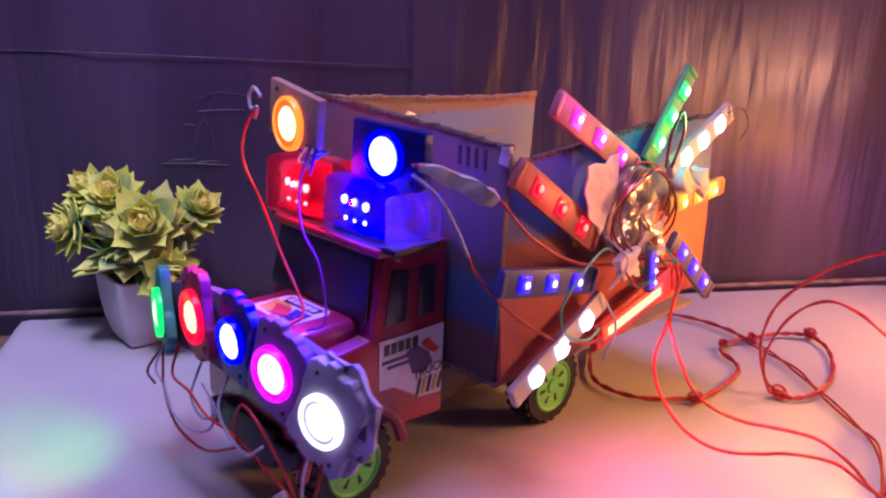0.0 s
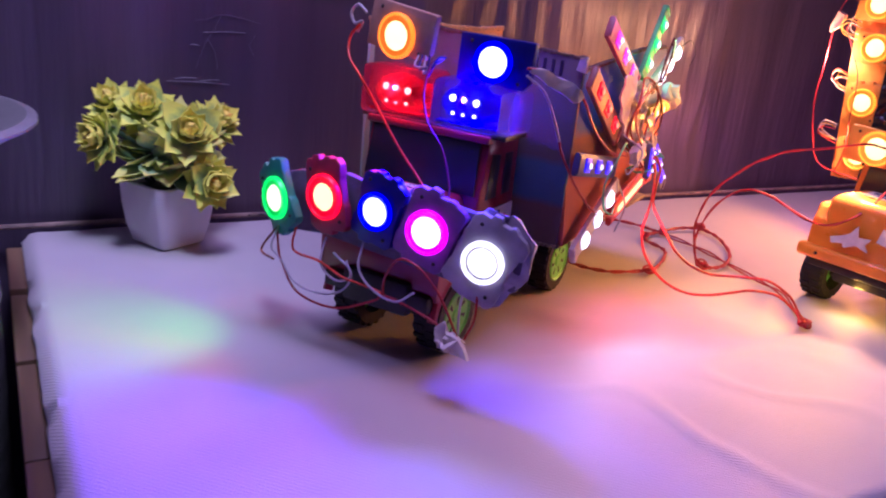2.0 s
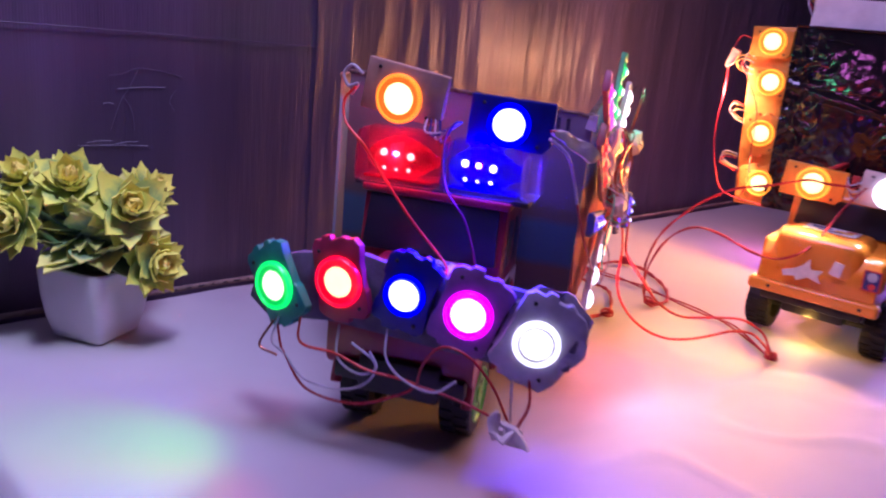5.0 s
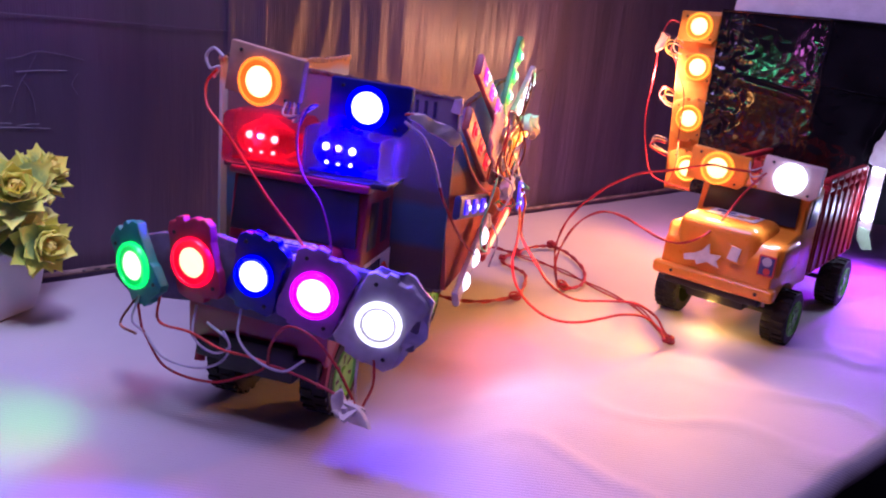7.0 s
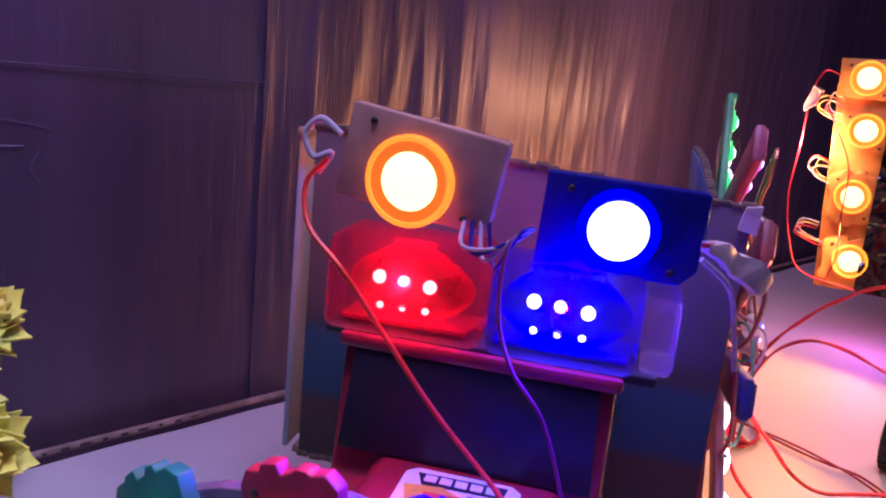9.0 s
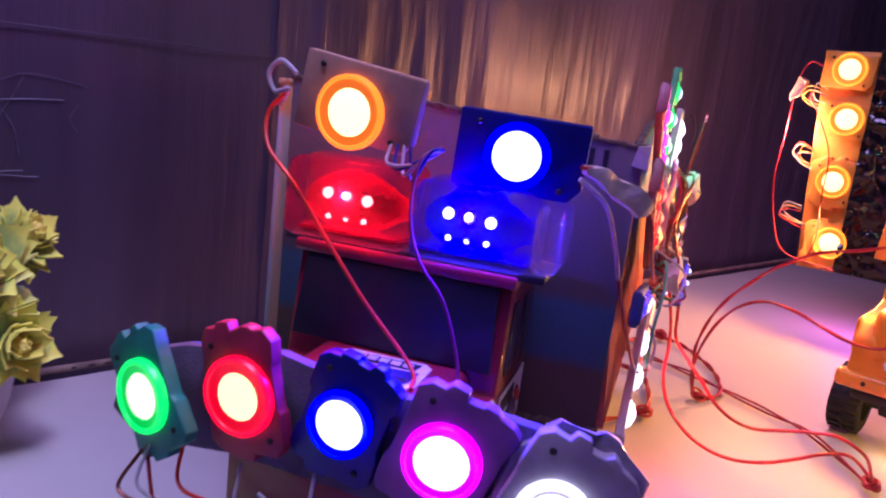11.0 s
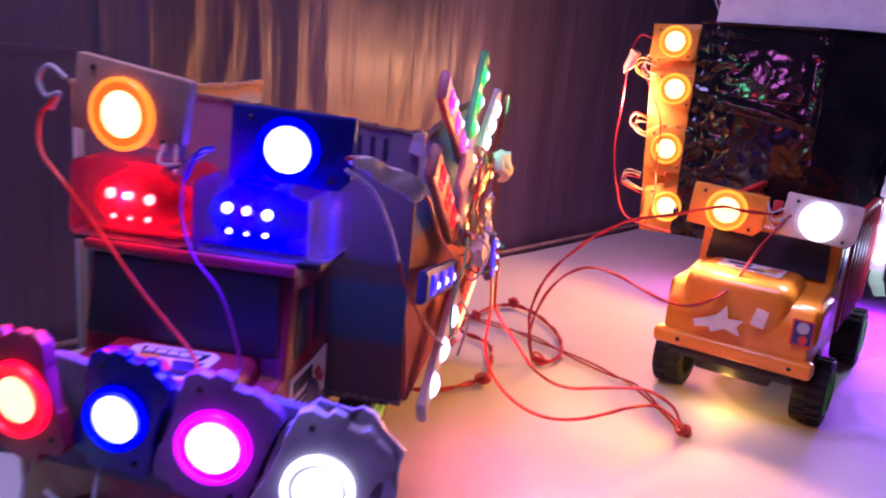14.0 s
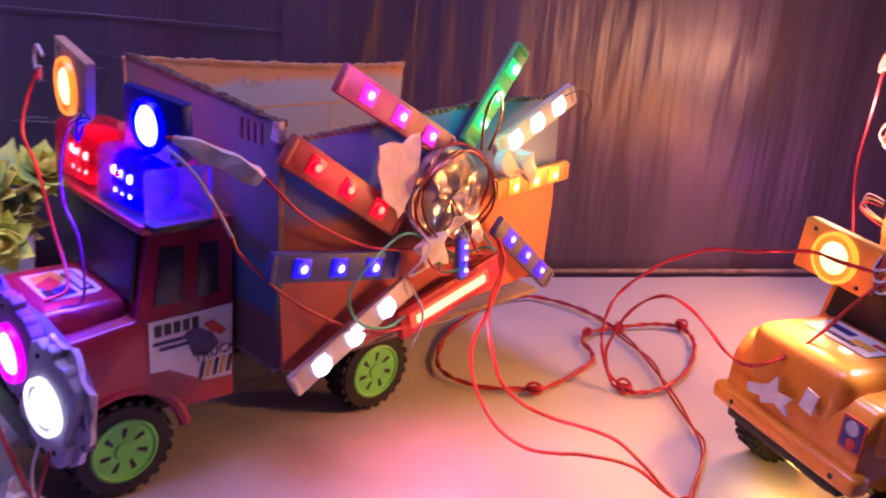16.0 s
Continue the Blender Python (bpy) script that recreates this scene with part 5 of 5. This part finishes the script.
cord([(0.368, 0.802, 0.0035), (0.382, 0.77, 0.0035), (0.391, 0.737, 0.0035), (0.395, 0.699, 0.0035), (0.401, 0.644, 0.0035), (0.402, 0.607, 0.0035), (0.374, 0.534, 0.0035)], 2, "pair of dark red cords running straight across the tablecloth", M_WIRE_R, 0.0010, 0.0015)
cord([(0.368, 0.808, 0.0035), (0.344, 0.795, 0.0035), (0.334, 0.775, 0.0035), (0.34, 0.75, 0.0035), (0.335, 0.729, 0.0035), (0.307, 0.691, 0.0035), (0.285, 0.67, 0.0035)], 4, "twisted red cord winding between two knots")
tagged(part("wire", tube([(0.242, 0.629, 0.140), (0.248, 0.629, 0.120), (0.244, 0.618, 0.103), (0.237, 0.608, 0.087), (0.231, 0.602, 0.070), (0.233, 0.596, 0.052), (0.241, 0.586, 0.037), (0.251, 0.573, 0.028), (0.263, 0.560, 0.025), (0.275, 0.545, 0.029), (0.289, 0.533, 0.036), (0.305, 0.526, 0.041), (0.334, 0.528, 0.035), (0.357, 0.528, 0.019), (0.374, 0.534, 0.006)], 0.0012), M_WIRE_O), "orange red wire arching from the windmill to the table", "wire", "red cords")
tagged(part("wire", tube([(0.243, 0.630, 0.140), (0.248, 0.620, 0.125), (0.242, 0.611, 0.110), (0.240, 0.606, 0.094), (0.242, 0.594, 0.083), (0.246, 0.582, 0.072), (0.252, 0.573, 0.060), (0.266, 0.568, 0.049), (0.286, 0.567, 0.041), (0.301, 0.559, 0.042), (0.315, 0.547, 0.045), (0.326, 0.533, 0.047), (0.342, 0.523, 0.037), (0.358, 0.526, 0.020), (0.375, 0.534, 0.006)], 0.0012), M_WIRE_O), "orange red wire arching from the windmill to the table", "wire", "red cords")
for k, (x, y, r) in enumerate(((0.285, 0.671, 0.006), (0.358, 0.689, 0.0065), (0.374, 0.534, 0.006), (0.434, 0.826, 0.006), (0.372, 0.807, 0.005), (0.340, 0.790, 0.004))):
    tagged(part("cord_knot", knot((x, y, 0.006), r, 0.0013, k + 5), M_WIRE_R), "tight knot in the red cord", "cord knot", "cord knots")

# ---------------------------------------------------------------- potted plant
POT = pose(-0.199, 0.757, 0, 0, 0, 43)


def square_ring(half, round_, z, n=6):
    pts = []
    for cx, cy, a0 in ((1, 1, 0), (-1, 1, 90), (-1, -1, 180), (1, -1, 270)):
        for k in range(n + 1):
            a = radians(a0 + 90 * k / n)
            pts.append((cx * (half - round_) + round_ * math.cos(a), cy * (half - round_) + round_ * math.sin(a), z))
    return pts


def pot_shell():
    bm = bmesh.new()
    prof = [(0.0235, 0.005, 0.0), (0.0255, 0.006, 0.0015), (0.0300, 0.008, 0.018), (0.0330, 0.010, 0.036), (0.0345, 0.011, 0.056), (0.0345, 0.011, 0.062), (0.0325, 0.010, 0.063), (0.0315, 0.010, 0.058), (0.0300, 0.009, 0.050)]
    rings = [[bm.verts.new(p) for p in square_ring(*q)] for q in prof]
    for a, b in zip(rings, rings[1:]):
        for i in range(len(a)):
            bm.faces.new((a[i], a[(i + 1) % len(a)], b[(i + 1) % len(b)], b[i]))
    bm.faces.new(rings[0][::-1])
    bm.faces.new(rings[-1])
    return bm


plant = thing("potted_plant", POT, "artificial yellow-green succulents in a white square ceramic pot", "plant")
part("pot", pot_shell(), M_POT, plant, "white tapered square pot")
part("soil", box(0.056, 0.056, 0.004, (0, 0, 0.053), 0.001), M_STEM, plant)


def leaf_mesh(length, width, curl, thick=0.0012):
    """A pointed, cupped leaf from the origin along +y."""
    bm = bmesh.new()
    rows, n = [], 7
    for i in range(n + 1):
        f = i / n
        w = width * (math.sin(math.pi * min(1, f * 0.92 + 0.06)) ** 0.75) * (1 if f < 0.6 else 1 - ((f - 0.6) / 0.4) ** 1.6 * 0.98)
        z = curl * length * f * f
        rows.append([(-w, length * f, z + 0.16 * w), (0, length * f, z - 0.10 * w), (w, length * f, z + 0.16 * w)])
    top = [[bm.verts.new(p) for p in r] for r in rows]
    bot = [[bm.verts.new((p[0] * 0.96, p[1], p[2] - thick)) for p in r] for r in rows]
    for g, s in ((top, 1), (bot, -1)):
        for i in range(n):
            for k in range(2):
                q = (g[i][k], g[i][k + 1], g[i + 1][k + 1], g[i + 1][k])
                bm.faces.new(q if s > 0 else q[::-1])
    for i in range(n):
        bm.faces.new((top[i][0], top[i + 1][0], bot[i + 1][0], bot[i][0]))
        bm.faces.new((top[i][2], bot[i][2], bot[i + 1][2], top[i + 1][2]))
    return bm


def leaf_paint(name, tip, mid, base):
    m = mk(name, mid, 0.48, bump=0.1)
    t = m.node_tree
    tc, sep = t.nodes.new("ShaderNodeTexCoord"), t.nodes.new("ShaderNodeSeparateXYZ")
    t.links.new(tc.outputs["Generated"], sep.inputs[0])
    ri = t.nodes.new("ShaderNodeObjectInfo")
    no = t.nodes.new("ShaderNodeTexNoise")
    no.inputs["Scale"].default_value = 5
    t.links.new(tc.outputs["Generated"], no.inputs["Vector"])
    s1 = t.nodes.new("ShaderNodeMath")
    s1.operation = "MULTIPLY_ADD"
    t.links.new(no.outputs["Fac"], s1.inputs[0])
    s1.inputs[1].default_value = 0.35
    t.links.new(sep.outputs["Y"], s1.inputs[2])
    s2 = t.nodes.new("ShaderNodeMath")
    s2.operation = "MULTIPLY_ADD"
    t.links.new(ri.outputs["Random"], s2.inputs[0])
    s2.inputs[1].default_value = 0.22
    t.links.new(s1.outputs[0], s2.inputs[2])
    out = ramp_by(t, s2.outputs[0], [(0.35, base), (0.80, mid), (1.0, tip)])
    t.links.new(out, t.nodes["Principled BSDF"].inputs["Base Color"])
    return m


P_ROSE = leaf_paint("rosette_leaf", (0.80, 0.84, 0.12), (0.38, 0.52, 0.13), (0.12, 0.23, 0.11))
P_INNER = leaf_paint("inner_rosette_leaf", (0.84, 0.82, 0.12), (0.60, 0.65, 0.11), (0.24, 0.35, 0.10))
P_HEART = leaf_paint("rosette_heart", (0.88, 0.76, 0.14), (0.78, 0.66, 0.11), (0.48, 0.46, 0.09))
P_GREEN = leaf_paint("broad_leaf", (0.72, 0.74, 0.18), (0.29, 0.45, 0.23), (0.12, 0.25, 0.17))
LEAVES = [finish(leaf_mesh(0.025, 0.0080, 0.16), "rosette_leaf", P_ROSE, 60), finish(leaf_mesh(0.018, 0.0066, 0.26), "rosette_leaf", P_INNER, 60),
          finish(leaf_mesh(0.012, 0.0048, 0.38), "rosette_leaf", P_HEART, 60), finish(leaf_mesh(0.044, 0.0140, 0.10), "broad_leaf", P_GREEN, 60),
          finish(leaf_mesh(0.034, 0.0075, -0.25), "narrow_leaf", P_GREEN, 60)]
pinv = POT.inverted()


def rosette(at, facing, size, seed):
    r = random.Random(seed)
    c = pinv @ Vector(at)
    q = (pinv.to_3x3() @ Vector(facing)).to_track_quat("Z", "Y").to_matrix().to_4x4()
    base = Matrix.Translation(c) @ q @ Matrix.Scale(size, 4)
    head = new("rosette")
    head.parent, head.matrix_basis, head.empty_display_size = plant, base, 0.005
    for mesh, n, tilt, lift in ((0, 8, -2, -0.005), (0, 8, 16, -0.003), (1, 7, 32, -0.001), (1, 6, 47, 0.001), (2, 6, 58, 0.002), (2, 4, 72, 0.003)):
        off = r.uniform(0, 360)
        for k in range(n):
            ob = new("leaf", LEAVES[mesh])
            ob.parent = head
            ob.matrix_basis = Matrix.Translation((0, 0, lift)) @ pose(0, 0, 0, 0, 0, off + 360 * k / n + r.uniform(-9, 9)) @ pose(0, 0, 0, tilt + r.uniform(-7, 7), r.uniform(-10, 10), 0) @ Matrix.Scale(r.uniform(0.85, 1.12), 4)
    part("stem", tube([(0, 0, -0.004), (0, 0, -0.012), tuple(base.inverted() @ (Vector((c.x * 0.25, c.y * 0.25, 0.058))))], 0.0018, 6), M_STEM, head)


rosette((-0.249, 0.772, 0.130), (-0.35, -0.5, 0.8), 1.15, 65)
rosette((-0.217, 0.748, 0.134), (-0.05, -0.75, 0.65), 1.25, 66)
rosette((-0.177, 0.715, 0.119), (0.15, -0.9, 0.45), 1.35, 67)
rosette((-0.258, 0.745, 0.103), (-0.7, -0.7, 0.2), 1.15, 68)
rosette((-0.158, 0.712, 0.073), (0.45, -0.85, 0.15), 1.15, 69)
rosette((-0.152, 0.775, 0.117), (0.6, -0.3, 0.7), 1.15, 70)
rnd = random.Random(77)
for k in range(84):                                       # broad leaves between the rosettes
    a = 1080 * k / 84 + rnd.uniform(-12, 12)
    mesh = LEAVES[3] if k % 3 else LEAVES[4]
    up = rnd.uniform(0.068, 0.098)
    out = rnd.uniform(0.004, 0.022)
    ob = new("broad_leaf", mesh)
    ob.parent = plant
    ob.matrix_basis = Matrix.Translation((out * math.cos(radians(a + 90)), out * math.sin(radians(a + 90)), up)) @ pose(0, 0, 0, 0, 0, a) @ pose(0, 0, 0, rnd.uniform(-28, 52), rnd.uniform(-25, 25), 0) @ Matrix.Scale(rnd.uniform(0.8, 1.2), 4)
for k in range(8):
    a = radians(45 * k + 10)
    part("stem", tube([(0.004 * math.cos(a), 0.004 * math.sin(a), 0.054), (0.012 * math.cos(a), 0.012 * math.sin(a), 0.074), (0.028 * math.cos(a), 0.028 * math.sin(a), 0.092)], 0.0014, 6), M_STEM, plant)

# ---------------------------------------------------------------- metal vessel beside the table
vessel = thing("metal_vessel", pose(-0.427, 0.575, -0.252), "dull aluminium vessel with a wide flared rim beside the table", "metal vessel")
VB, VR, VZ = 0.108, 0.150, 0.398
part("body", lathe([(VB * 0.80, 0.0), (VB * 0.98, 0.006), (VB * 1.06, 0.05), (VB * 1.07, 0.20), (VB * 1.06, 0.252), (VB * 1.08, 0.257), (VB * 1.055, 0.262), (VB * 1.075, 0.267), (VB * 1.05, 0.272), (VB * 1.07, 0.277), (VB * 1.035, 0.284), (VB, 0.32), (VB * 0.985, 0.345),
                    (VB * 1.02, 0.370), (VR * 0.86, 0.386), (VR * 0.96, VZ - 0.002), (VR, VZ), (VR, VZ - 0.004 + 0.006), (VR * 0.95, VZ + 0.004), (VR * 0.82, VZ - 0.006), (VB * 0.98, VZ - 0.024), (VB * 0.95, 0.345), (VB * 0.97, 0.30), (VB * 1.02, 0.22), (VB * 1.0, 0.03), (0.002, 0.02)], 72), M_STEEL, vessel)
part("scrap", crumple([(-0.02, -0.01), (0.03, -0.015), (0.05, 0.005), (0.02, 0.02), (-0.015, 0.012)], "xy", 0.0, 0.003, 99, 0.008, pose(0.02, 0.02, 0.346)), M_TAPE, vessel, "pale crumpled scrap inside")
part("cloth_fill", lathe([(0.001, 0.30), (VB * 0.5, 0.305), (VB * 0.93, 0.315), (VB * 0.93, 0.338), (VB * 0.6, 0.345), (0.001, 0.346)], 40, None, False), M_FLOOR, vessel, "dark contents")
stand = thing("stool", pose(-0.427, 0.575, -0.742), "dark low stool under the metal vessel", "stool")
part("seat", box(0.30, 0.30, 0.04, (0, 0, 0.47), 0.006), M_DARK, stand)
for sx in (-1, 1):
    for sy in (-1, 1):
        part("leg", box(0.035, 0.035, 0.45, (sx * 0.12, sy * 0.12, 0.225), 0.003), M_DARK, stand)
